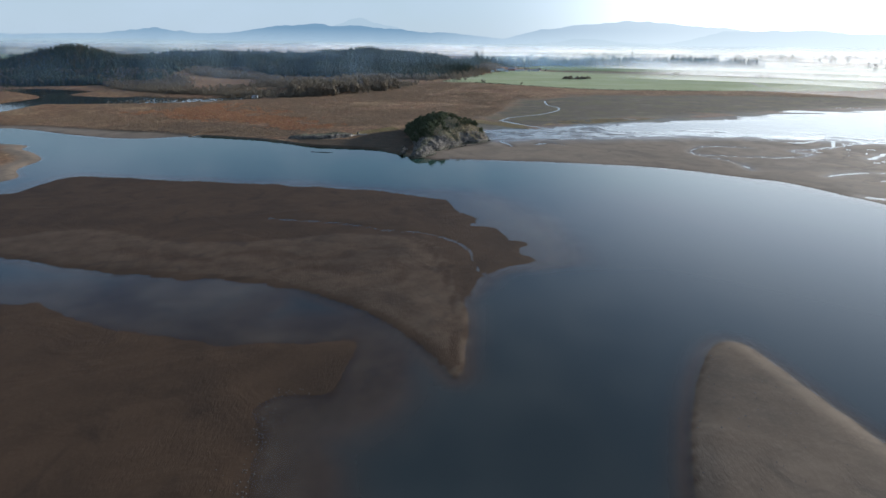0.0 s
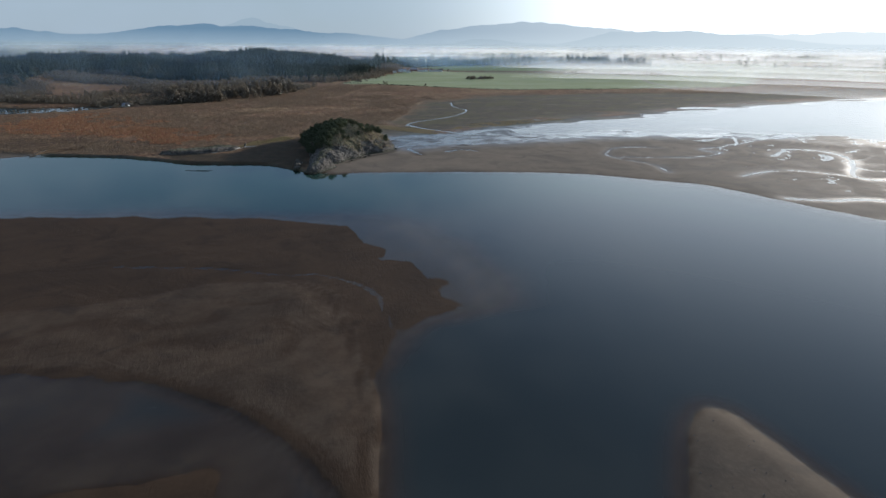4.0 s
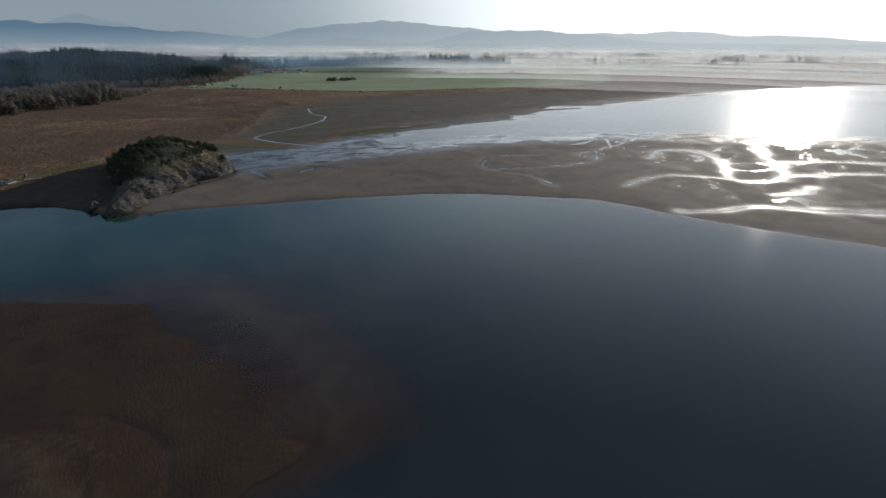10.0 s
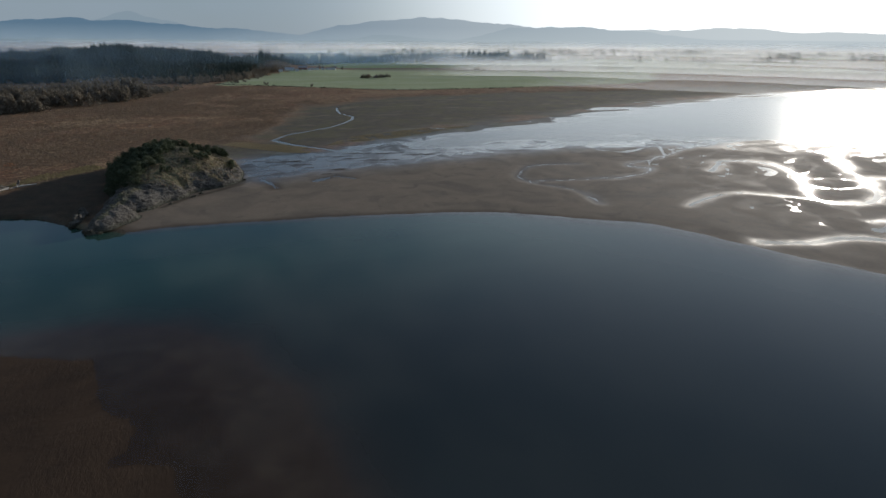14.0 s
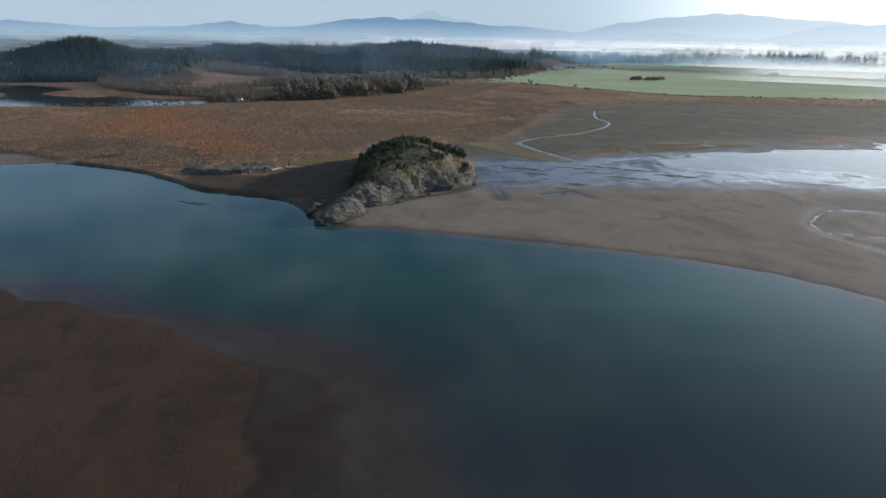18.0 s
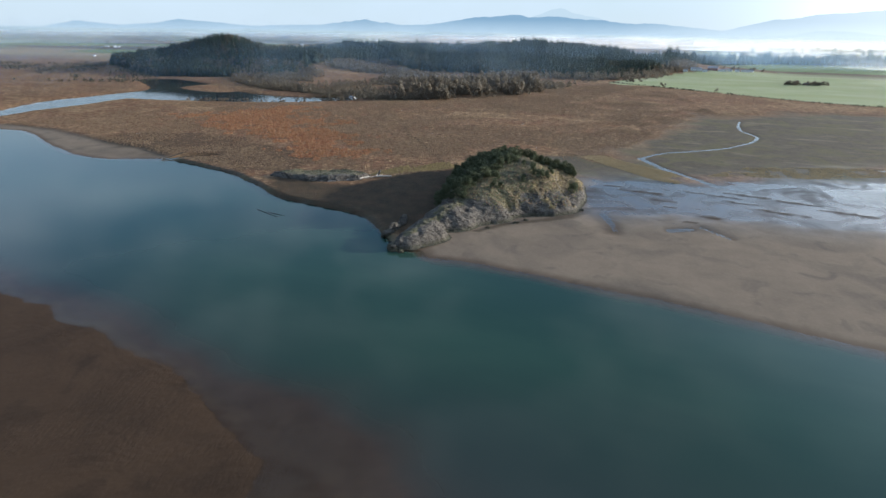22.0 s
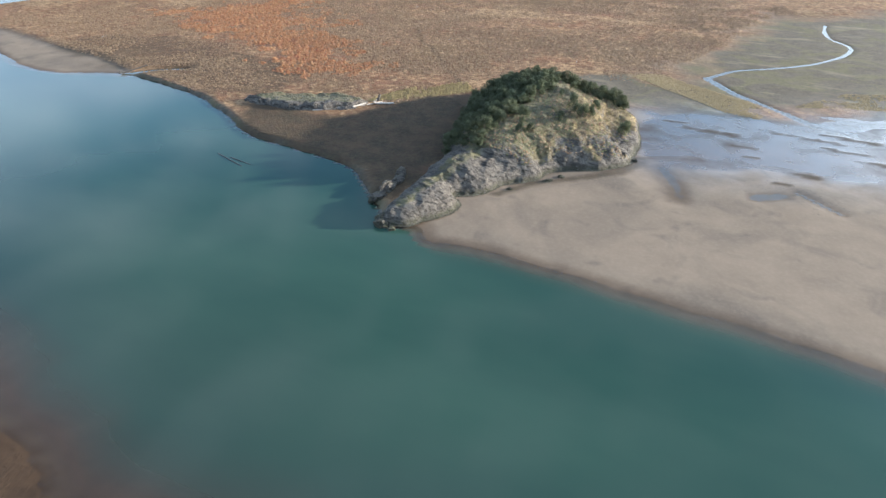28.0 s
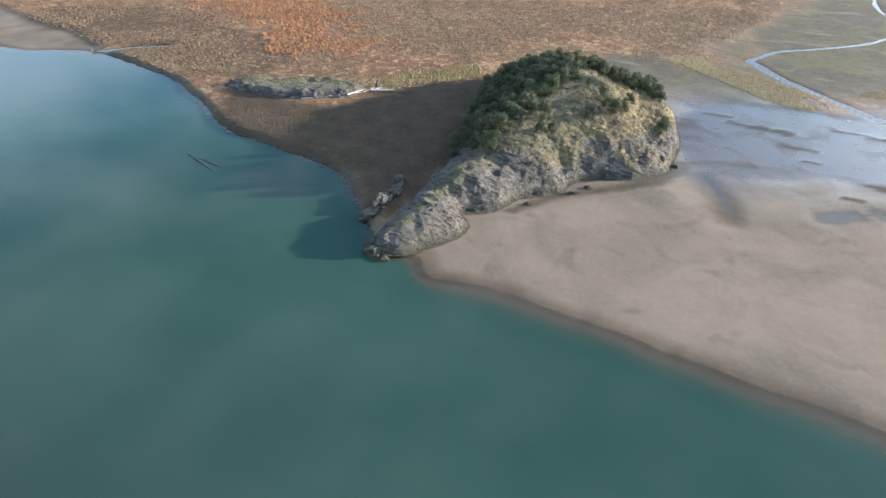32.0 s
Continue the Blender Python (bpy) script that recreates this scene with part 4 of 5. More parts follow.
def tile(name, verts, faces, places, mat, label, category):
    """Many copies of one small shape joined into one mesh of kind stuff. places: x, y, z, width, height, turn."""
    v, f = np.array(verts, np.float32), np.array(faces, np.int32)
    p = np.array(places, np.float32)
    c, s = np.cos(p[:, 5])[:, None], np.sin(p[:, 5])[:, None]
    x = p[:, :1] + (v[None, :, 0] * c - v[None, :, 1] * s) * p[:, 3:4]
    y = p[:, 1:2] + (v[None, :, 0] * s + v[None, :, 1] * c) * p[:, 3:4]
    z = p[:, 2:3] + v[None, :, 2] * p[:, 4:5]
    co = np.stack([x, y, z], -1).reshape(-1, 3)
    ff = (f[None] + (np.arange(len(p), dtype=np.int32) * len(v))[:, None, None]).reshape(-1, f.shape[1])
    me = bpy.data.meshes.new(name)
    k = f.shape[1]
    me.vertices.add(len(co)), me.loops.add(ff.size), me.polygons.add(len(ff))
    me.vertices.foreach_set("co", co.astype(np.float32).ravel())
    me.loops.foreach_set("vertex_index", ff.ravel())
    me.polygons.foreach_set("loop_start", np.arange(len(ff), dtype=np.int32) * k)
    me.update(calc_edges=True)
    me.materials.append(mat)
    return tagged(new(name, me), label, category, kind="stuff")


def scatter(outline, count, seed, keep=None):
    """Random points inside an outline."""
    r = np.random.RandomState(seed)
    o = np.array(outline, float)
    out_x, out_y = np.zeros(0), np.zeros(0)
    while len(out_x) < count:
        x, y = r.uniform(o[:, 0].min(), o[:, 0].max(), count * 2), r.uniform(o[:, 1].min(), o[:, 1].max(), count * 2)
        ok = inside(o, x, y)
        if keep is not None:
            ok &= keep(x, y, r)
        out_x, out_y = np.concatenate([out_x, x[ok]]), np.concatenate([out_y, y[ok]])
    return out_x[:count], out_y[:count], r


def fir_shape(seed, tiers=4, sides=6):
    """A ragged conifer one unit wide and one high: skirts of drooping boughs."""
    r = random.Random(seed)
    v, f = [], []
    for k in range(tiers):
        z0, z1, rad = 0.06 + 0.86 * k / tiers, min(1.0, 0.06 + 0.86 * k / tiers + 0.42), 0.5 * (1 - k / (tiers + 0.4))
        top = len(v)
        v.append((0, 0, z1))
        for i in range(sides):
            a = 2 * math.pi * (i + 0.5 * (k % 2)) / sides + r.uniform(-0.2, 0.2)
            rr = rad * r.uniform(0.7, 1.15)
            v.append((rr * math.cos(a), rr * math.sin(a), z0 + r.uniform(-0.04, 0.05)))
        f += [(top, top + 1 + i, top + 1 + (i + 1) % sides) for i in range(sides)]
    return v, f


def fir_spray(seed, count=50):
    """A conifer one unit wide and one high: many drooping sprays round a narrow cone."""
    r = random.Random(seed)
    v, f = [], []
    for k in range(count):
        t = (k + r.random()) / count
        t = t ** 1.3
        a, rad = k * 2.4 + r.uniform(-0.5, 0.5), 0.5 * (1 - t) ** 0.85 * r.uniform(0.55, 1.1) + 0.015
        z, s = 0.06 + 0.88 * t, 0.17 * (1 - 0.72 * t) * r.uniform(0.8, 1.3)
        c, o, w = Vector((rad * math.cos(a), rad * math.sin(a), z)), Vector((math.cos(a), math.sin(a), -0.5)), Vector((-math.sin(a), math.cos(a), r.uniform(-0.3, 0.3)))
        i = len(v)
        v += [tuple(c - o * s * 0.9 + Vector((0, 0, s * 0.7))), tuple(c + w * s * 0.8), tuple(c + o * s * 1.0), tuple(c - w * s * 0.8)]
        f.append((i, i + 1, i + 2, i + 3))
    return v, f


def leaf_clumps(seed, count, size, low=0.25, squash=1.0, lumps=9):
    """Leaf sprays gathered in lumps: a crown one unit wide and one high, with gaps between the lumps."""
    r = random.Random(seed)
    v, f = [], []
    cores = []
    for k in range(lumps):
        a, t = r.uniform(0, 6.283), r.random()
        rr = 0.36 * math.sqrt(r.random()) * (1.2 - 0.75 * t)
        cores.append((rr * math.cos(a), rr * math.sin(a), low + 0.12 + (0.80 - low) * t, r.uniform(0.14, 0.24)))
    for k in range(count):
        cx, cy, cz, cr = cores[k % lumps]
        d = Vector((r.gauss(0, 1), r.gauss(0, 1), r.gauss(0, 1) * squash)).normalized() * cr * r.uniform(0.75, 1.1)
        c = Vector((cx, cy, cz)) + d
        n = (d.normalized() + Vector((r.uniform(-0.7, 0.7), r.uniform(-0.7, 0.7), r.uniform(-0.3, 0.8)))).normalized()
        u = n.orthogonal().normalized()
        u = Matrix.Rotation(r.uniform(0, 6.283), 3, n) @ u
        w = n.cross(u)
        s = size * r.uniform(0.6, 1.2)
        k0 = len(v)
        v += [tuple(c + u * s), tuple(c + w * s * 0.8), tuple(c - u * s), tuple(c - w * s * 0.8)]
        f.append((k0, k0 + 1, k0 + 2, k0 + 3))
    return v, f


def limb(v, f, a, b, r0, r1, sides=6):
    """A tapered round limb from a to b, added to v and f."""
    a, b = Vector(a), Vector(b)
    d = (b - a).normalized()
    u = d.orthogonal().normalized()
    w = d.cross(u)
    k = len(v)
    for c, rad in ((a, r0), (b, r1)):
        v += [tuple(c + (u * math.cos(6.2832 * i / sides) + w * math.sin(6.2832 * i / sides)) * rad) for i in range(sides)]
    f += [(k + i, k + (i + 1) % sides, k + sides + (i + 1) % sides, k + sides + i) for i in range(sides)]
    f += [tuple(k + sides + i for i in range(sides)), tuple(k + sides - 1 - i for i in range(sides))]


def tree(name, seed, wide, high, leaf, count, label, category, leaf_size, low=0.2):
    """One tree: a tapered trunk with limbs, and a crown of leaf clumps."""
    r = random.Random(seed)
    base = new(name)
    v, f = [], []
    limb(v, f, (0, 0, -0.4), (r.uniform(-.1, .1) * wide, r.uniform(-.1, .1) * wide, high * 0.62), high * 0.028, high * 0.012)
    for i in range(5):
        a, z = 6.2832 * i / 5 + r.random(), high * (0.25 + 0.09 * i)
        limb(v, f, (0, 0, z), (math.cos(a) * wide * 0.33, math.sin(a) * wide * 0.33, z + high * 0.18), high * 0.012, high * 0.004, 5)
    part("trunk", v, f, BARK, base)
    v, f = leaf_clumps(seed + 1, count, leaf_size, low)
    part("crown", [(x * wide, y * wide, z * high) for x, y, z in v], f, leaf, base)
    return tagged(base, label, category)


# ---------------------------------------------------------------- the rocky islet
ISLET = [(-14.5, 294.5), (-10.5, 296.5), (-7, 300), (-4.5, 304), (-4, 308.5), (-6.5, 312), (-2.5, 314.8), (0.5, 319), (2, 323), (6, 326.5), (9, 329), (10.5, 334), (14, 338), (19, 339.5), (25.5, 344), (29, 351),
         (30, 364), (29.5, 373), (27, 384), (18, 394), (2, 400), (-16, 399), (-25, 388), (-23, 366), (-20, 347), (-17, 330), (-17.5, 318), (-16.5, 309), (-17.5, 302), (-16.5, 297)]
CREST = [(-13, 298, 3.0), (-11.6, 304, 4.3), (-10.8, 309.5, 4.5), (-11, 314, 3.1), (-9, 320, 5.5), (-6.6, 324.5, 5.4), (-6, 328, 5.9), (-5.2, 332, 7.7), (-3.5, 339, 8.8), (-2, 346, 9.6), (0, 354, 10.7),
         (3.3, 370, 12.5), (5.5, 373.5, 11.9), (10.5, 376, 9.2), (18, 379, 6.6), (24, 377, 4.6)]


def ridged(x, y, size, octaves, seed):
    out, amp, tot = 0.0, 1.0, 0.0
    for i in range(octaves):
        out = out + amp * (1 - np.abs(2 * vnoise(x / size + 7.7 * i, y / size, seed + i) - 1))
        tot, amp, size = tot + amp, amp * 0.55, size * 0.5
    return out / tot - 0.6


def islet_height(x, y):
    """Lobes of rock: cliffs at the foot, then a rounded slope up to the crest; beds that dip along the ridge."""
    n1, n2 = fbm(x, y, 16, 4, 61), fbm(x, y, 5, 4, 71)
    d = area(ISLET, x, y, 40) + n2 * 1.6 + 1.1 * ridged(x * 0.8 + y * 0.3, y * 0.8 - x * 0.3, 6.5, 2, 66)
    best, high = np.full(x.shape, 1e9), np.zeros_like(x)
    for (ax, ay, az), (bx, by, bz) in zip(CREST, CREST[1:]):
        ux, uy = bx - ax, by - ay
        t = np.clip(((x - ax) * ux + (y - ay) * uy) / (ux * ux + uy * uy), 0, 1)
        q = np.hypot(x - ax - t * ux, y - ay - t * uy)
        high, best = np.where(q < best, az + (bz - az) * t, high), np.minimum(q, best)
    dd = np.maximum(d, 0)
    r = np.clip(dd / (dd + best + 0.01), 0, 1)
    z = 0.9 * step(dd, -0.3, 1.2) + (high - 0.9) * (1 - (1 - r) ** 2.1) ** 0.9
    back = step(np.hypot((x + 10) / 13, (y - 374) / 17), 1, 0)
    z = np.maximum(z, z * (1 - back) + 7.6 * back * step(dd, 0, 5))
    # jointed beds: ribs that dip along the ridge, clefts between the buttresses, broken blocks at the foot
    u, v = x * 0.62 + y * 0.78, x * 0.78 - y * 0.62
    foot = step(r + 0.3 * n2, 0.45, 0.12) * step(dd, 0.2, 1.6)
    foot = np.maximum(foot, 0.75 * step(y, 330, 325) * step(dd, 0.2, 1.6))
    ribs = ridged(u * 0.3 + v * 0.1 + n1 * 3, v * 0.7 - u * 0.25 + 0.7 * z + n2 * 2, 2.2, 4, 81)
    blocks = ridged(x + n2 * 3, y + n1 * 3, 3.8, 5, 91)
    cleft = np.clip(ridged(u * 0.8 + n2 * 4 + 0.3 * v, v * 0.28, 9.0, 2, 87) - 0.13, 0, 1)
    z = z + foot * (ribs * 1.3 + blocks * 1.5 - cleft * 3.5) + (1 - foot) * step(dd, 2, 6) * (blocks * 1.0 + ribs * 0.6) + n1 * 1.0 * step(z, 2, 6)
    return np.where(d > -0.8, np.maximum(z, 0.05) + 0.25, -1.0), r


ix, iy = np.arange(-34, 42, 0.27), np.arange(284, 408, 0.27)
IX, IY = np.meshgrid(ix, iy)
IH, RISE = islet_height(IX, IY)
LAWN = step(RISE + 0.8 * fbm(IX, IY, 7, 4, 69), 0.08, 0.42) * step(IY, 326, 336) + 0.75 * step(RISE + 0.6 * fbm(IX, IY, 5, 4, 70), 0.6, 0.9) * step(-IY, -334, -326)
islet = tagged(new("rock_islet"), "craggy grey rock islet with straw-coloured turf beside the river", "rock")
grassy = step(IX + fbm(IX, IY, 9, 4, 68) * 16, 2, 14) * step(IY, 330, 342)
for name, y0, y1 in (("tip_rock", 284, 313.5), ("saddle_rock", 313.5, 327.5), ("main_crag", 327.5, 408)):
    rows = np.where((iy >= y0 - 0.27) & (iy < y1 + 0.01))[0]
    lobe = sheet(name, ix, iy[rows], IH[rows], ROCK, {"height": np.clip(IH[rows] / 15, 0, 1), "grassy": grassy[rows], "lawn": LAWN[rows]})
    bm = bmesh.new()                                      # keep only the rock itself
    bm.from_mesh(lobe.data)
    bmesh.ops.delete(bm, geom=[q for q in bm.verts if q.co.z < -0.6], context="VERTS")
    bm.to_mesh(lobe.data)
    bm.free()
    lobe.parent = islet


def islet_at(x, y):
    i, j = int(np.clip(round((x + 34) / 0.27), 0, len(ix) - 1)), int(np.clip(round((y - 284) / 0.27), 0, len(iy) - 1))
    return float(IH[j, i])


def boulder(name, x, y, z, sx, sy, sz, seed, label, turn=0.0):
    """A broken, angular boulder."""
    bm = bmesh.new()
    bmesh.ops.create_icosphere(bm, subdivisions=4, radius=1.0)
    for q in bm.verts:
        n = noise.noise(q.co * 1.3 + Vector((seed * 7.1, 0, 0))) * 0.4 + noise.noise(q.co * 3.1 + Vector((0, seed * 3.3, 0))) * 0.2 + noise.noise(q.co * 7.5) * 0.1
        q.co *= 1 + n
        q.co = Vector((round(q.co.x * 4) / 4 * 0.3 + q.co.x * 0.7, q.co.y, round(q.co.z * 4) / 4 * 0.3 + q.co.z * 0.7))
        q.co.x, q.co.y, q.co.z = q.co.x * sx, q.co.y * sy, q.co.z * sz
    me = bpy.data.meshes.new(name)
    bm.to_mesh(me)
    bm.free()
    me.attributes.new("height", "FLOAT", "POINT").data.foreach_set("value", np.array([max(0, (q.co.z + z) / 15) for q in me.vertices], np.float32))
    me.attributes.new("lawn", "FLOAT", "POINT").data.foreach_set("value", np.array([0.5 * (q.normal.z > 0.8) for q in me.vertices], np.float32))
    me.materials.append(ROCK)
    ob = new(name, me)
    ob.matrix_world = pose(x, y, z, 0, 0, turn)
    return tagged(ob, label, "rock", "rocks at the islet's foot")


for k, (x, y, z, sx, sy, sz, turn) in enumerate(((-15.5, 294.0, 0.2, 1.7, 1.4, 1.3, 20), (-17.0, 296.5, 0.2, 1.3, 1.2, 0.9, 50), (-22.0, 304.2, 0.5, 1.7, 2.6, 1.5, -25), (-21.8, 308.8, 0.7, 1.5, 3.0, 1.9, 0),
                                                 (-21.4, 313.5, 0.8, 1.2, 2.4, 1.7, 10), (-22.6, 317.5, 0.8, 1.3, 2.2, 1.6, 30), (-13.0, 293.2, 0.0, 0.9, 0.8, 0.6, 5), (4.5, 321.5, 0.2, 0.8, 0.6, 0.5, 10),
                                                 (12, 329.8, 0.2, 1.3, 0.8, 0.6, 40), (14.5, 333.5, 0.2, 0.9, 0.7, 0.5, 15), (30.5, 352, 0.2, 0.9, 0.8, 0.6, 70))):
    boulder("boulder", x, y, z, sx, sy, sz, k, "angular grey boulder at the foot of the islet", turn)

# low grassy knoll beside the marsh bank
KN = [(-99, 349), (-89, 346.5), (-76, 347), (-66, 352.5), (-59.5, 357), (-58.5, 363), (-62, 366), (-72, 365.5), (-84, 361.5), (-96, 354)]
kx, ky = np.arange(-104, -48, 0.4), np.arange(340, 374, 0.4)
KX, KY = np.meshgrid(kx, ky)
kd = area(KN, KX, KY, 20) + fbm(KX, KY, 4, 4, 80) * 3
KH = np.where(kd > 0, 0.9 + step(kd, 0, 2.6) * 1.6 + fbm(KX, KY, 5, 4, 83) * 1.0 + ridged(KX * 0.9, KY, 2.6, 4, 84) * 1.5 * step(kd, 6, 1.5) * step(kd, 0, 0.8), -0.2)
knoll = sheet("rocky_knoll", kx, ky, KH, ROCK, {"height": np.clip(KH / 5, 0, 1), "lawn": step(kd + fbm(KX, KY, 4, 3, 86) * 5 + (KY - 352 - 0.28 * (KX + 90)) * 0.5, 1.0, 4.0), "grassy": 0 * KX})
tagged(knoll, "low rocky knoll with green turf on the marsh", "rock")

# scrub firs on the islet
kinds = [tree("scrub_fir", 100 + k, w, h, ISLE_FIR, 1700, "grey-green scrub fir growing on the rocky islet", "tree", 0.034, -0.05)
         for k, (w, h) in enumerate(((4.6, 3.6), (3.8, 4.2), (5.2, 3.5), (3.0, 2.6)))]
r = random.Random(5)
spots = [(14.5, 354.5), (16.5, 357), (12.5, 356), (11.0, 358.5), (17, 361.5), (19, 362.5), (25.5, 362), (23, 356.5), (8.5, 369.5), (26.0, 366), (1.5, 338.5), (3.5, 341), (0.5, 344.5), (9.5, 350.5), (6.5, 364)]
for k in range(2400):
    x, y = r.uniform(-27, 31), r.uniform(318, 400)
    z = islet_at(x, y)
    crest_x = float(np.interp(y, [c[1] for c in CREST[:12]], [c[0] for c in CREST[:12]]))
    left = x < crest_x - 1.6 and y > 329
    back = y > 379.5 and x < 24
    if z < 1.0 or not (left or back):
        continue
    if all((x - a) ** 2 + (y - b) ** 2 > 2.4 ** 2 for a, b in spots):
        spots.append((x, y))
used = set()
for k, (x, y) in enumerate(spots):
    src = kinds[k % 3] if k > 14 else kinds[3 if k % 3 else 1]
    m = pose(x, y, islet_at(x, y) - 0.1, 0, 0, r.uniform(0, 360)) @ Matrix.Scale(r.uniform(0.75, 1.25), 4)
    if src not in used:
        used.add(src)
        src.matrix_world = m
    else:
        t = src.copy()
        scene.collection.objects.link(t)
        t.matrix_world = m
        for c in src.children:
            cc = c.copy()
            scene.collection.objects.link(cc)
            cc.parent = t
    (src if src.matrix_world == m else t)["group"] = "scrub firs on the islet"

# ---------------------------------------------------------------- woods
v, f = fir_spray(3)
for name, outline, count, seed, hi in (("fir_wood", FIR_RIDGE, 6200, 1, 15), ("fir_hill", FIR_HILL, 3600, 2, 11.5), ("fir_back_wood", BACK_RIDGE, 1500, 6, 15), ("fir_belt", FIR_STRIP, 1600, 3, 21)):
    x, y, rr = scatter(outline, count, seed)
    hgt = hi * rr.uniform(0.5, 1.2, count) * (0.95 + 1.1 * fbm(x, y, 30, 3, seed))
    tile(name, v, f, np.stack([x, y, height_at(x, y) - 0.5, hgt * rr.uniform(0.36, 0.6, count), hgt, rr.uniform(0, 6.28, count)], -1), FIR,
         "dark blue-green conifer wood on a low rise", "woodland")
lv, lf = leaf_clumps(31, 70, 0.09, 0.02, 1.0, 8)
for name, outline, count, seed in (("mixed_wood", FIR_RIDGE, 1300, 51), ("mixed_hill", FIR_HILL, 700, 52)):
    x, y, rr = scatter(outline, count, seed, lambda x, y, r: fbm(x, y, 60, 3, 53) + 0.25 * (height_at(x, y) < 9) > 0.03)
    hgt = rr.uniform(7, 13, count)
    tile(name, lv, lf, np.stack([x, y, height_at(x, y) - 0.5, hgt * rr.uniform(0.6, 0.95, count), hgt, rr.uniform(0, 6.28, count)], -1), MIXED,
         "rounded brown and green broadleaf trees among the conifers", "woodland")
x, y, rr = scatter([(-160, 905), (-75, 915), (-18, 925), (50, 985), (75, 1060), (120, 1160), (90, 1230), (30, 1120), (-25, 1010), (-145, 970)], 620, 73)
hgt = rr.uniform(5, 11, len(x))
tile("wood_edge", lv, lf, np.stack([x, y, height_at(x, y) - 0.4, hgt * rr.uniform(0.7, 1.1, len(x)), hgt, rr.uniform(0, 6.28, len(x))], -1), WILLOW,
     "grey-brown leafless trees along the wood's edge", "woodland")
x, y, rr = scatter(FIR_HILL, 420, 74, lambda x, y, r: (height_at(x, y) < 14) & (fbm(x, y, 50, 2, 75) > -0.05))
hgt = rr.uniform(5, 10, len(x))
tile("hill_edge", lv, lf, np.stack([x, y, height_at(x, y) - 0.4, hgt * rr.uniform(0.8, 1.2, len(x)), hgt, rr.uniform(0, 6.28, len(x))], -1), WILLOW,
     "paler broadleaf trees at the foot of the hill", "woodland")
x, y, rr = scatter(SCRUB, 4200, 4, lambda x, y, r: fbm(x * 0.5 + y * 0.2, y, 45, 3, 65) + r.uniform(-0.1, 0.1, x.shape) > -0.03)
hgt = rr.uniform(2, 7.5, len(x)) * (1 + fbm(x, y, 60, 2, 66))
tile("willow_scrub", lv, lf, np.stack([x, y, height_at(x, y) - 0.3, hgt * rr.uniform(0.8, 1.3, len(x)), hgt, rr.uniform(0, 6.28, len(x))], -1), WILLOW,
     "brown and grey-green willow scrub behind the marsh", "shrubs")

wkinds = [tree("willow", 200 + k, w, h, WILLOW, 240, "grey-green willow in the belt behind the marsh", "tree", 0.08, 0.02) for k, (w, h) in enumerate(((9, 10), (8, 11), (9, 8.5)))]
belt = [(-160, 610), (-126, 632), (-104, 660), (-74, 692), (-56, 742), (-62, 800), (-90, 858), (-150, 830), (-196, 740), (-178, 650)]
wx_, wy_, _ = scatter(belt, 280, 71, lambda x, y, r: fbm(x, y, 30, 3, 72) + r.uniform(-0.3, 0.3, x.shape) > -0.1)
wr = random.Random(8)
used = set()
for k in range(280):
    x, y = float(wx_[k]), float(wy_[k])
    src = wkinds[k % 3]
    m = pose(x, y, float(height_at(x, y)[0]), 0, 0, wr.uniform(0, 360)) @ Matrix.Scale(wr.uniform(0.65, 1.2), 4)
    if src in used:
        t = copy_thing(src, m)
    else:
        t = src
        t.matrix_world = m
        used.add(src)
    t["group"] = "willow belt behind the marsh"

# bushes along the pond
bush = tree("pond_bush", 300, 6, 5, WILLOW, 200, "dark leafy bush on the pond's bank", "shrub", 0.08, 0.02)
bush["group"] = "bushes along the pond"
first = True
for k in range(70):
    t0 = wr.random()
    t0 = 0.15 + 0.85 * t0 if k % 3 else 0.2 + 0.2 * t0
    x, y = -345 + t0 * 150 + wr.gauss(0, 2), 524 + t0 * 70 + 7 * math.sin(t0 * 9) + wr.gauss(0, 3)
    m = pose(x, y - 4, float(height_at(x, y - 4)[0]) - 0.2, 0, 0, wr.uniform(0, 360)) @ Matrix.Scale(wr.uniform(0.5, 1.1), 4)
    if first:
        bush.matrix_world, first = m, False
    else:
        copy_thing(bush, m)

# low thickets on the plain beyond the channel
thicket = [(-880, 560), (-560, 610), (-480, 640), (-530, 740), (-640, 770), (-760, 900), (-1100, 850), (-1200, 600)]
x, y, rr = scatter(thicket, 1300, 14, lambda x, y, r: fbm(x * 0.4, y, 40, 3, 15) + r.uniform(-0.05, 0.05, x.shape) > 0.02)
hgt = rr.uniform(1.5, 5.0, len(x))
tile("plain_thicket", lv, lf, np.stack([x, y, height_at(x, y) - 0.3, hgt * rr.uniform(1.0, 1.7, len(x)), hgt, rr.uniform(0, 6.28, len(x))], -1), MIXED,
     "dull brown thickets on the plain beyond the channel", "shrubs")

# ---------------------------------------------------------------- marsh growth
marsh_zone = [(-330, 390), (-245, 366), (-164, 362), (-105, 346), (-50, 326), (-25, 312), (-24, 400), (34, 402), (45, 445), (90, 500), (110, 600), (60, 850), (0, 880), (-150, 610), (-330, 520)]
tv = [(-0.5, -0.4, 0), (0.45, -0.5, 0), (0.5, 0.45, 0), (-0.4, 0.5, 0), (0.05, -0.05, 1)]
tf = [(0, 1, 4), (1, 2, 4), (2, 3, 4), (3, 0, 4)]


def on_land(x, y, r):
    return (height_at(x, y) > 0.5) & (area(LOW_SHADED_MARSH, x, y, 10) < 0) & (fbm(x, y, 16, 3, 91) + fbm(x, y, 70, 3, 92) + r.uniform(-0.2, 0.2, x.shape) > 0.02)


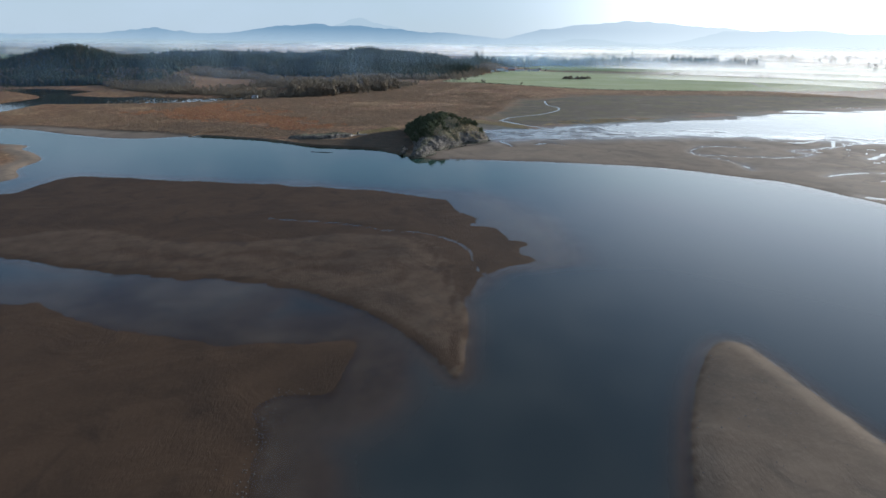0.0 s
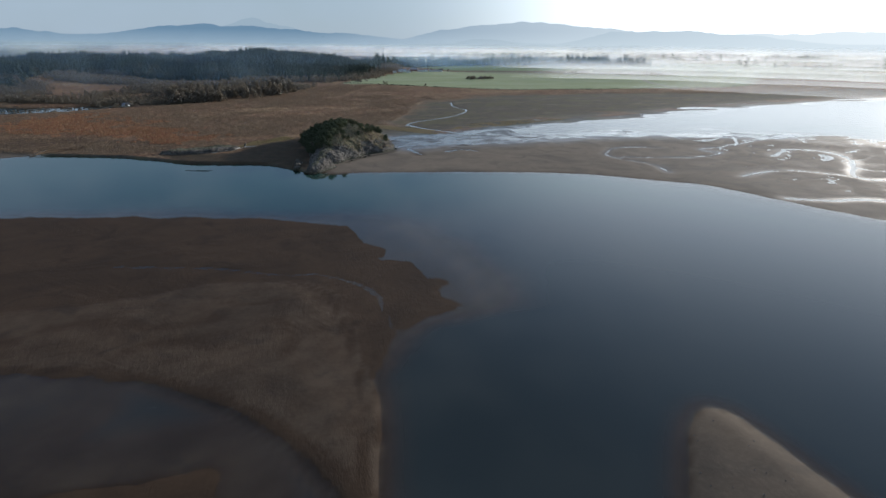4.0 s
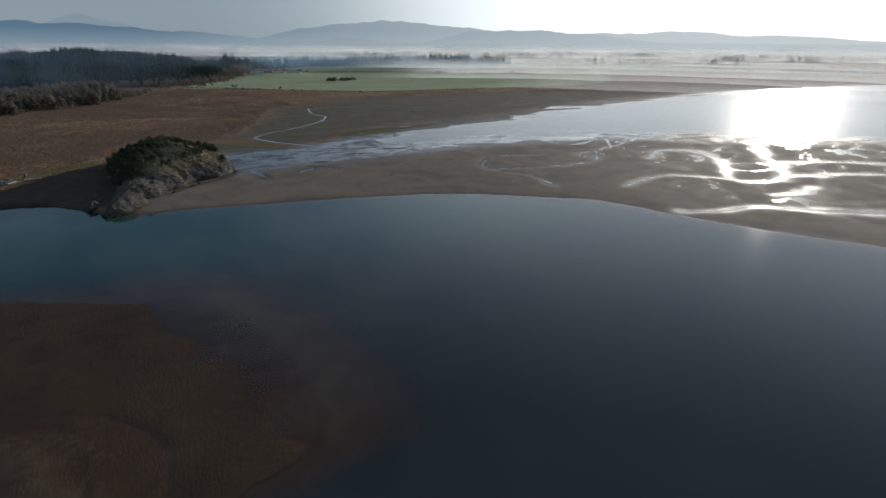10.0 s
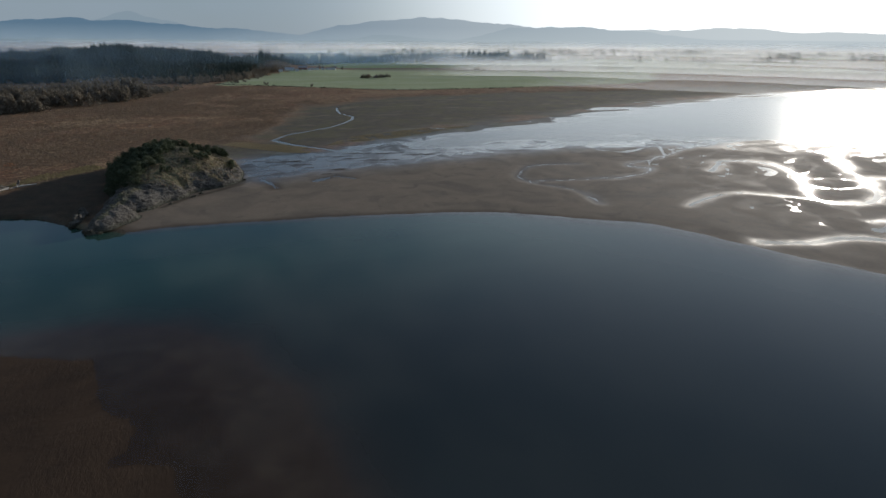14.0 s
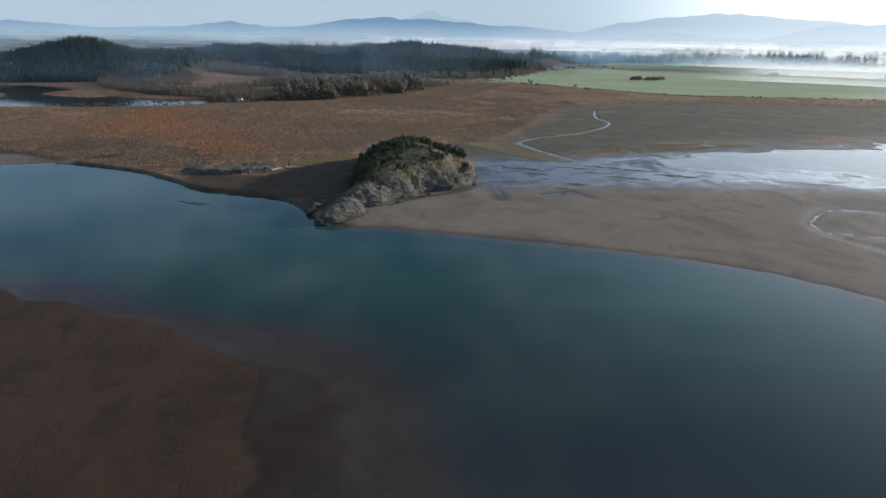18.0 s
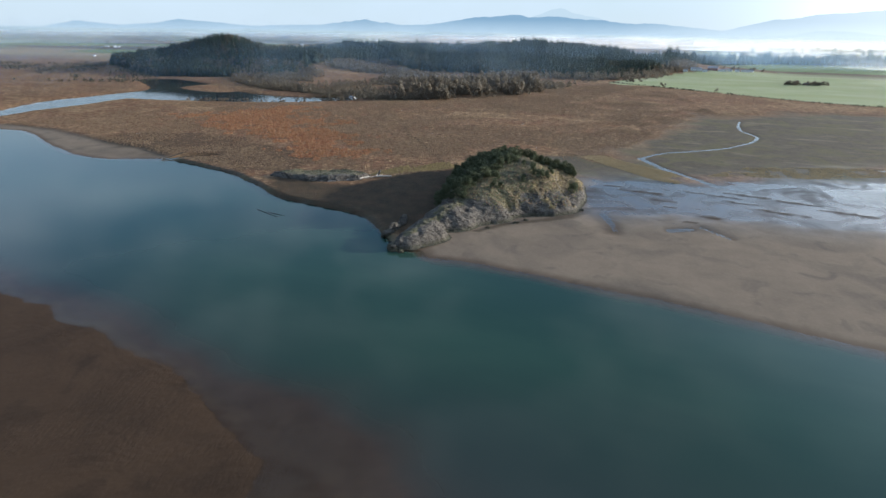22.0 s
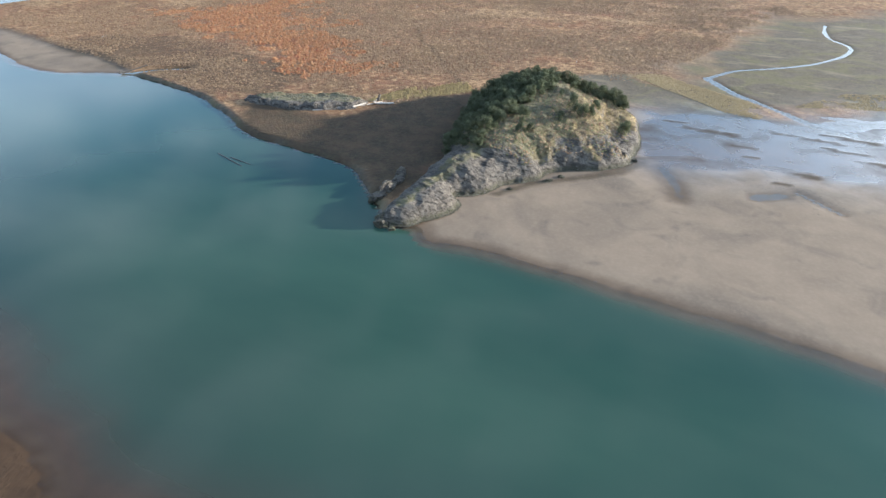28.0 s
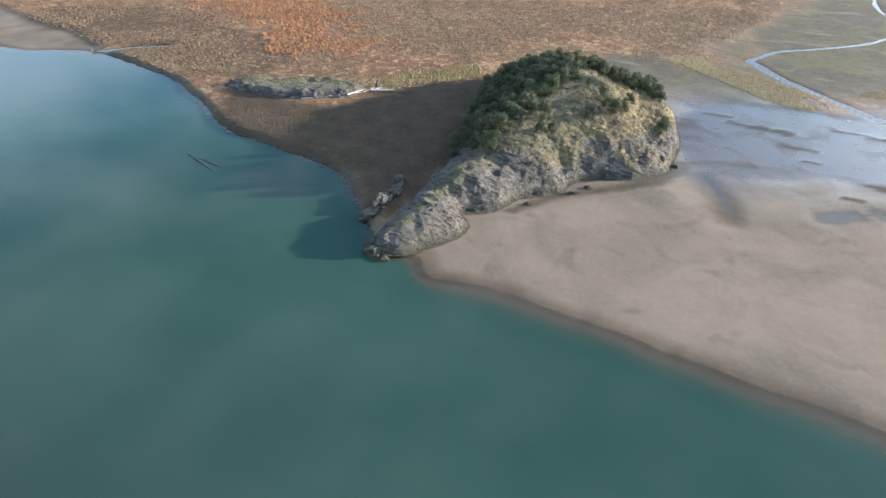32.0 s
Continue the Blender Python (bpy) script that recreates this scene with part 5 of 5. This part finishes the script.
x, y, rr = scatter(marsh_zone, 85000, 11, on_land)
hgt = rr.uniform(0.12, 0.5, len(x))
tile("marsh_grass", tv, tf, np.stack([x, y, height_at(x, y) - 0.05, rr.uniform(0.35, 1.1, len(x)), hgt, rr.uniform(0, 6.28, len(x))], -1), STRAW,
     "straw-coloured tussocks of salt-marsh grass", "grass")
red_reach = [(-275, 470), (-250, 545), (-190, 545), (-100, 460), (-70, 410), (-80, 375), (-120, 378), (-200, 405)]
x, y, rr = scatter(red_reach, 8000, 12, lambda x, y, r: area(RED_ZONE, x, y, 40) + fbm(x, y, 26, 4, 95) * 60 + fbm(x, y, 7, 2, 98) * 50 + r.uniform(-5, 5, x.shape) > 4)
tile("rust_shrubs", tv, tf, np.stack([x, y, height_at(x, y) - 0.05, rr.uniform(0.5, 1.7, len(x)), rr.uniform(0.2, 0.75, len(x)), rr.uniform(0, 6.28, len(x))], -1), RUSTY,
     "rust-red low shrubs in a patch of the marsh", "shrubs")
mv, mf = fir_shape(55, 2, 6)
x, y, rr = scatter(marsh_zone, 10000, 61, lambda x, y, r: on_land(x, y, r) & (fbm(x, y, 45, 3, 93) + r.uniform(-0.1, 0.1, x.shape) > 0.0) & (area(BANK_FLAT, x, y, 20) < -4))
tile("marsh_clumps", mv, mf, np.stack([x, y, height_at(x, y) - 0.15, 0.4 + 1.8 * rr.rand(len(x)) ** 2, rr.uniform(0.15, 0.55, len(x)), rr.uniform(0, 6.28, len(x))], -1), STRAW,
     "brown hummocks of dead grass on the salt marsh", "grass")
x, y, rr = scatter(red_reach, 3600, 62, lambda x, y, r: area(RED_ZONE, x, y, 40) + fbm(x, y, 26, 4, 95) * 70 + fbm(x, y, 7, 2, 98) * 50 + r.uniform(-5, 5, x.shape) > 2)
tile("rust_clumps", mv, mf, np.stack([x, y, height_at(x, y) - 0.15, 0.6 + 2.8 * rr.rand(len(x)) ** 2, rr.uniform(0.4, 1.3, len(x)), rr.uniform(0, 6.28, len(x))], -1), RUSTY,
     "rust-red and straw bushes in a patch of the marsh", "shrubs")
gold = [(-60, 365), (-51, 371), (-37, 385), (-30, 392), (-37, 402), (-51, 389), (-58, 375)]
x, y, rr = scatter(gold, 900, 13, lambda x, y, r: fbm(x, y, 8, 3, 96) + r.uniform(-0.1, 0.1, x.shape) > -0.05)
tile("golden_sedge", tv, tf, np.stack([x, y, height_at(x, y) - 0.05, rr.uniform(0.5, 1.2, len(x)), rr.uniform(0.3, 0.8, len(x)), rr.uniform(0, 6.28, len(x))], -1), GOLD,
     "golden sedge at the edge of the islet's shade", "grass")


for bank, count in ((SEDGE_BANK, 4200), ([(76, 424), (120, 436), (185, 470), (150, 470), (96, 450)], 3500)):
    x, y, rr = scatter(bank, count, 16, lambda x, y, r: (height_at(x, y) > 0.02) & (fbm(x, y, 9, 3, 97) + r.uniform(-0.12, 0.12, x.shape) > -0.04))
    tile("bank_grass", tv, tf, np.stack([x, y, height_at(x, y) - 0.05, rr.uniform(0.35, 0.9, len(x)), rr.uniform(0.15, 0.45, len(x)), rr.uniform(0, 6.28, len(x))], -1), PALE_SEDGE,
         "straw-yellow tussocks along the slough's bank", "grass")
x, y, rr = scatter(ISLET, 9000, 19, lambda x, y, r: fbm(x, y, 6, 3, 98) + r.uniform(-0.2, 0.2, x.shape) > 0.0)
z = np.array([islet_at(a, d) for a, d in zip(x, y)])
steep = np.array([max(abs(islet_at(a + 0.8, d) - islet_at(a - 0.8, d)), abs(islet_at(a, d + 0.8) - islet_at(a, d - 0.8))) for a, d in zip(x, y)])
keep = (z > 2.6) & (steep < 1.3) & (y > 329)
x, y, z = x[keep], y[keep], z[keep]
k = len(x) // 2
for mat, sl, label in ((TURF, slice(0, k), "olive turf tufts on the rocky islet"), (STRAW, slice(k, None), "dry straw grass tufts on the rocky islet")):
    n_ = len(x[sl])
    tile("islet_grass", tv, tf, np.stack([x[sl], y[sl], z[sl] - 0.1, rr.uniform(0.25, 0.75, n_), rr.uniform(0.12, 0.4, n_), rr.uniform(0, 6.28, n_)], -1), mat, label, "grass")


# ---------------------------------------------------------------- driftwood and poles
def log(name, a, b, r0, r1, mat, label, root=False):
    v, f = [], []
    a, b = Vector(a), Vector(b)
    mid = a.lerp(b, 0.5) + Vector((0.15, -0.1, 0.05))
    limb(v, f, a, mid, r0, (r0 + r1) / 2, 8)
    limb(v, f, mid, b, (r0 + r1) / 2, r1, 8)
    base = tagged(new(name), label, "log")
    part("trunk", v, f, mat, base)
    if root:
        v, f = [], []
        for i in range(6):
            q = a + Vector((math.cos(i * 1.05) * 0.2, math.sin(i * 1.05) * 1.1, 0.3 + 0.9 * abs(math.sin(i * 1.3))))
            limb(v, f, a, q, 0.16, 0.05, 5)
        part("root_stub", v, f, mat, base)
    return base


log("driftwood_log", (-55.5, 363.5, 1.3), (-50, 366.5, 1.25), 0.38, 0.24, DRIFT, "bleached white driftwood log on the knoll's edge", True)
for a, b, r0, r1 in (((-63, 356.6, 1.1), (-57.6, 360.6, 1.2), 0.3, 0.2), ((-60, 356.8, 1.5), (-58.2, 362.4, 1.4), 0.24, 0.16), ((-66.5, 353.4, 1.0), (-61.5, 356.2, 1.1), 0.26, 0.17),
                     ((-57.4, 361.2, 1.2), (-54.4, 366.6, 1.3), 0.2, 0.12), ((-71, 349.6, 1.0), (-66.8, 352.0, 1.1), 0.22, 0.14)):
    log("driftwood_log", a, b, r0, r1, DRIFT, "bleached grey driftwood log heaped beside the knoll")
log("driftwood_stump", (-56.6, 367.4, 1.0), (-56.2, 368.2, 3.0), 0.5, 0.3, WETWOOD, "dark upright stump among the driftwood", True)
log("floating_pole", (-75, 310.4, 0.03), (-63.5, 306.2, 0.02), 0.14, 0.09, WETWOOD, "dark wet pole afloat in the river")
log("floating_pole", (-70, 309.6, 0.03), (-62, 308, 0.02), 0.12, 0.07, WETWOOD, "dark wet pole afloat in the river")
log("leaning_stump", (-166, 358, 0.2), (-160.5, 366, 2.2), 0.3, 0.16, WETWOOD, "dark snag leaning over the marsh bank", True)


# ---------------------------------------------------------------- farm buildings
def house(name, wide, deep, wall_h, roof_h, wall_mat, label):
    base = tagged(new(name), label, "house")
    w, d = wide / 2, deep / 2
    v = [(-w, -d, -0.3), (w, -d, -0.3), (w, d, -0.3), (-w, d, -0.3), (-w, -d, wall_h), (w, -d, wall_h), (w, d, wall_h), (-w, d, wall_h), (-w, 0, wall_h + roof_h), (w, 0, wall_h + roof_h)]
    part("wall", v, [(0, 1, 5, 4), (1, 2, 6, 9, 5), (2, 3, 7, 6), (3, 0, 4, 8, 7)], wall_mat, base)
    o, t, e = 0.5, 0.25, 0.02
    s = roof_h / d
    v, f = [], []
    for g in (-1, 1):
        k = len(v)
        for zz in (e, t):
            v += [(-w - o, g * (d + o), wall_h - s * o + zz), (w + o, g * (d + o), wall_h - s * o + zz), (w + o, 0, wall_h + roof_h + zz), (-w - o, 0, wall_h + roof_h + zz)]
        f += [(k, k + 1, k + 2, k + 3), (k + 4, k + 5, k + 6, k + 7), (k, k + 1, k + 5, k + 4), (k + 1, k + 2, k + 6, k + 5), (k + 3, k, k + 4, k + 7)]
    part("roof", v, f, ROOF, base)
    for i in range(max(2, int(wide / 4))):
        x = -w + wide * (i + 0.5) / max(2, int(wide / 4))
        part("window", [(x - 0.6, -d - 0.04, 1.0), (x + 0.6, -d - 0.04, 1.0), (x + 0.6, -d - 0.04, 2.3), (x - 0.6, -d - 0.04, 2.3),
                        (x - 0.6, -d + 0.02, 1.0), (x + 0.6, -d + 0.02, 1.0), (x + 0.6, -d + 0.02, 2.3), (x - 0.6, -d + 0.02, 2.3)],
             [(0, 1, 2, 3), (0, 4, 5, 1), (3, 2, 6, 7), (0, 3, 7, 4), (1, 5, 6, 2)], PANE, base)
    part("door", [(-0.6, -d - 0.05, -0.2), (0.6, -d - 0.05, -0.2), (0.6, -d - 0.05, 2.05), (-0.6, -d - 0.05, 2.05), (-0.6, -d + 0.02, -0.2), (0.6, -d + 0.02, -0.2), (0.6, -d + 0.02, 2.05), (-0.6, -d + 0.02, 2.05)],
         [(0, 1, 2, 3), (3, 2, 6, 7), (0, 3, 7, 4), (1, 5, 6, 2)], REDWALL if wall_mat is WHITEWALL else WHITEWALL, base)
    return base


home = house("farmhouse", 12, 9, 4.6, 3.0, WHITEWALL, "small white farmhouse with a grey roof")
barn = house("barn", 24, 13, 5.5, 4.0, REDWALL, "faded red barn with a grey roof")
shed = house("white_shed", 22, 10, 4.2, 2.6, WHITEWALL, "long white farm shed with a grey roof")
hr = random.Random(21)
first = {home: True, barn: True, shed: True}
for kind_, x, y, size in ((home, -204, 612, 0.55), (home, 96, 1098, 0.9), (shed, 112, 1116, 0.7), (home, 124, 1110, 0.9), (barn, 137, 1136, 0.6), (shed, 150, 1134, 0.7), (home, 162, 1148, 0.9), (home, 173, 1150, 0.9),
                          (shed, 186, 1165, 0.7), (home, 196, 1172, 0.9), (barn, 233, 985, 0.5), (home, -30, 965, 0.6), (home, -1460, 1460, 1.0), (shed, -1500, 1480, 1.0), (shed, -1530, 1478, 0.8), (home, -1040, 1036, 0.8), (shed, -1975, 1700, 1.2), (home, -2020, 1715, 1.2), (barn, -900, 2300, 1.0), (shed, -980, 2350, 1.0), (home, -820, 2250, 1.0),
                          (shed, -1250, 2100, 1.0), (home, -1300, 2080, 1.0), (home, -1150, 1750, 1.0)):
    m = pose(x, y, float(height_at(x, y)[0]), 0, 0, hr.uniform(-30, 30)) @ Matrix.Scale(size, 4)
    if first[kind_]:
        kind_.matrix_world, first[kind_] = m, False
    else:
        copy_thing(kind_, m)

# clumps of trees in the fields
gt = tree("farm_tree", 401, 10, 9, WILLOW, 220, "dark round farm tree in the green field", "tree", 0.08, 0.06)
gt["group"] = "farm trees"
first_t = True
for cx, cy, n_, sp in ((216, 976, 14, 6), (236, 978, 8, 6), (250, 986, 8, 5), (60, 880, 2, 4), (118, 835, 1, 2), (84, 1105, 6, 5), (118, 1150, 5, 10), (160, 1190, 7, 12), (205, 1200, 6, 8), (470, 1140, 6, 14), (600, 1080, 7, 16), (20, 930, 7, 12)):
    for k in range(n_):
        x, y = cx + hr.gauss(0, sp), cy + hr.gauss(0, sp * 0.5)
        m = pose(x, y, float(height_at(x, y)[0]), 0, 0, hr.uniform(0, 360)) @ Matrix.Scale(hr.uniform(0.5, 1.0), 4)
        if first_t:
            gt.matrix_world, first_t = m, False
        else:
            copy_thing(gt, m)
# rows of trees standing out of the mist
far_zone = [(500, 1500), (1600, 1250), (2600, 1500), (2400, 3000), (600, 3200), (200, 2000)]
x, y, rr = scatter(far_zone, 700, 17, lambda x, y, r: fbm(x * 0.25, y, 60, 3, 19) > 0.1)
hgt = rr.uniform(9, 22, len(x))
tile("far_trees", lv, lf, np.stack([x, y, height_at(x, y) - 1, hgt * rr.uniform(0.7, 1.1, len(x)), hgt, rr.uniform(0, 6.28, len(x))], -1), FIR,
     "rows of dark trees standing out of the mist", "trees")
x, y, rr = scatter([(-1600, 1500), (-500, 1900), (-300, 3500), (-2500, 3200), (-2200, 1500)], 500, 18, lambda x, y, r: fbm(x * 0.25, y, 60, 3, 23) > 0.12)
hgt = rr.uniform(6, 14, len(x))
tile("farm_hedges", lv, lf, np.stack([x, y, height_at(x, y) - 1, hgt * rr.uniform(0.8, 1.4, len(x)), hgt, rr.uniform(0, 6.28, len(x))], -1), FIR,
     "dark hedge trees between distant farm fields", "trees")


# ---------------------------------------------------------------- small things
# bleached logs stranded on the marsh
stray = log("stranded_log", (0, 0, 0.15), (5.0, 0.4, 0.2), 0.26, 0.16, DRIFT, "bleached log stranded on the salt marsh")
stray["group"] = "stranded logs"
dr = random.Random(31)
first_l = True
for k in range(46):
    if k < 26:
        t0 = dr.random()
        x, y = -150 + 170 * t0 + dr.gauss(0, 8), 600 + 250 * t0 + dr.gauss(0, 10)
    else:
        x, y = dr.uniform(-230, 60), dr.uniform(400, 620)
    m = pose(x, y, float(height_at(x, y)[0]), 0, 0, dr.uniform(0, 180)) @ Matrix.Scale(dr.uniform(0.35, 1.1), 4)
    if first_l:
        stray.matrix_world, first_l = m, False
    else:
        copy_thing(stray, m)
# low scrub along the dyke before the green field
dyke = curve_of([(1, 905), (60, 863), (117, 821), (203, 762), (280, 754), (440, 760), (598, 790)], False, 8)
pk = np.random.RandomState(41)
i = pk.randint(0, len(dyke) - 1, 420)
t0 = pk.rand(420)
x = dyke[i, 0] * (1 - t0) + dyke[i + 1, 0] * t0 + pk.normal(0, 1.2, 420)
y = dyke[i, 1] * (1 - t0) + dyke[i + 1, 1] * t0 + pk.normal(0, 1.2, 420)
hgt = pk.uniform(0.6, 2.2, 420)
tile("dyke_scrub", lv, lf, np.stack([x, y, height_at(x, y) - 0.3, hgt * 1.6, hgt, pk.uniform(0, 6.28, 420)], -1), MIXED, "dark low scrub along the field's dyke", "shrubs")
# farm track through the field
track = curve_of([(470, 766), (480, 850), (520, 960), (560, 1060), (600, 1180)], False, 6)
side = np.array([1.0, -0.35]) * 2.2
tvs, tfs = [], []
for k, (x, y) in enumerate(track):
    z = float(height_at(x, y)[0]) + 0.12
    tvs += [(x - side[0], y - side[1], z), (x + side[0], y + side[1], z), (x - side[0], y - side[1], z - 0.5), (x + side[0], y + side[1], z - 0.5)]
    if k:
        a, d = 4 * k - 4, 4 * k
        tfs += [(a, a + 1, d + 1, d), (a + 2, a, d, d + 2), (a + 1, a + 3, d + 3, d + 1)]
tagged(part("road", tvs, tfs, plain_material("track_gravel", (0.30, 0.27, 0.22), (0.40, 0.36, 0.30), 0.8, 0.95)), "pale gravel farm track across the green field", "track", kind="structure")
# pebbles strewn on the sand flat
pk = np.random.RandomState(47)
x, y = pk.normal(67, 5, 420), pk.normal(346, 3.5, 420)
pv, pf = fir_shape(78, 2, 5)
tile("sand_pebbles", pv, pf, np.stack([x, y, height_at(x, y) - 0.03, pk.uniform(0.15, 0.45, 420), pk.uniform(0.08, 0.2, 420), pk.uniform(0, 6.28, 420)], -1), WETWOOD,
     "dark pebbles and shells strewn on the sand flat", "stones")
# clods and stones along the near bars
pk = np.random.RandomState(43)
x = np.concatenate([pk.normal(-28, 1.6, 160) + pk.uniform(-1, 1, 160) * 2, pk.normal(55, 8, 60)])
y = np.concatenate([pk.uniform(56, 84, 160), pk.uniform(60, 100, 60)])
z = height_at(x, y)
ok = z > -0.15
sv, sf = fir_shape(77, 2, 5)
tile("bar_clods", sv, sf, np.stack([x[ok], y[ok], z[ok] - 0.05, pk.uniform(0.2, 0.6, ok.sum()), pk.uniform(0.1, 0.3, ok.sum()), pk.uniform(0, 6.28, ok.sum())], -1), WETWOOD,
     "dark clods and stones on the wet sand bars", "stones")
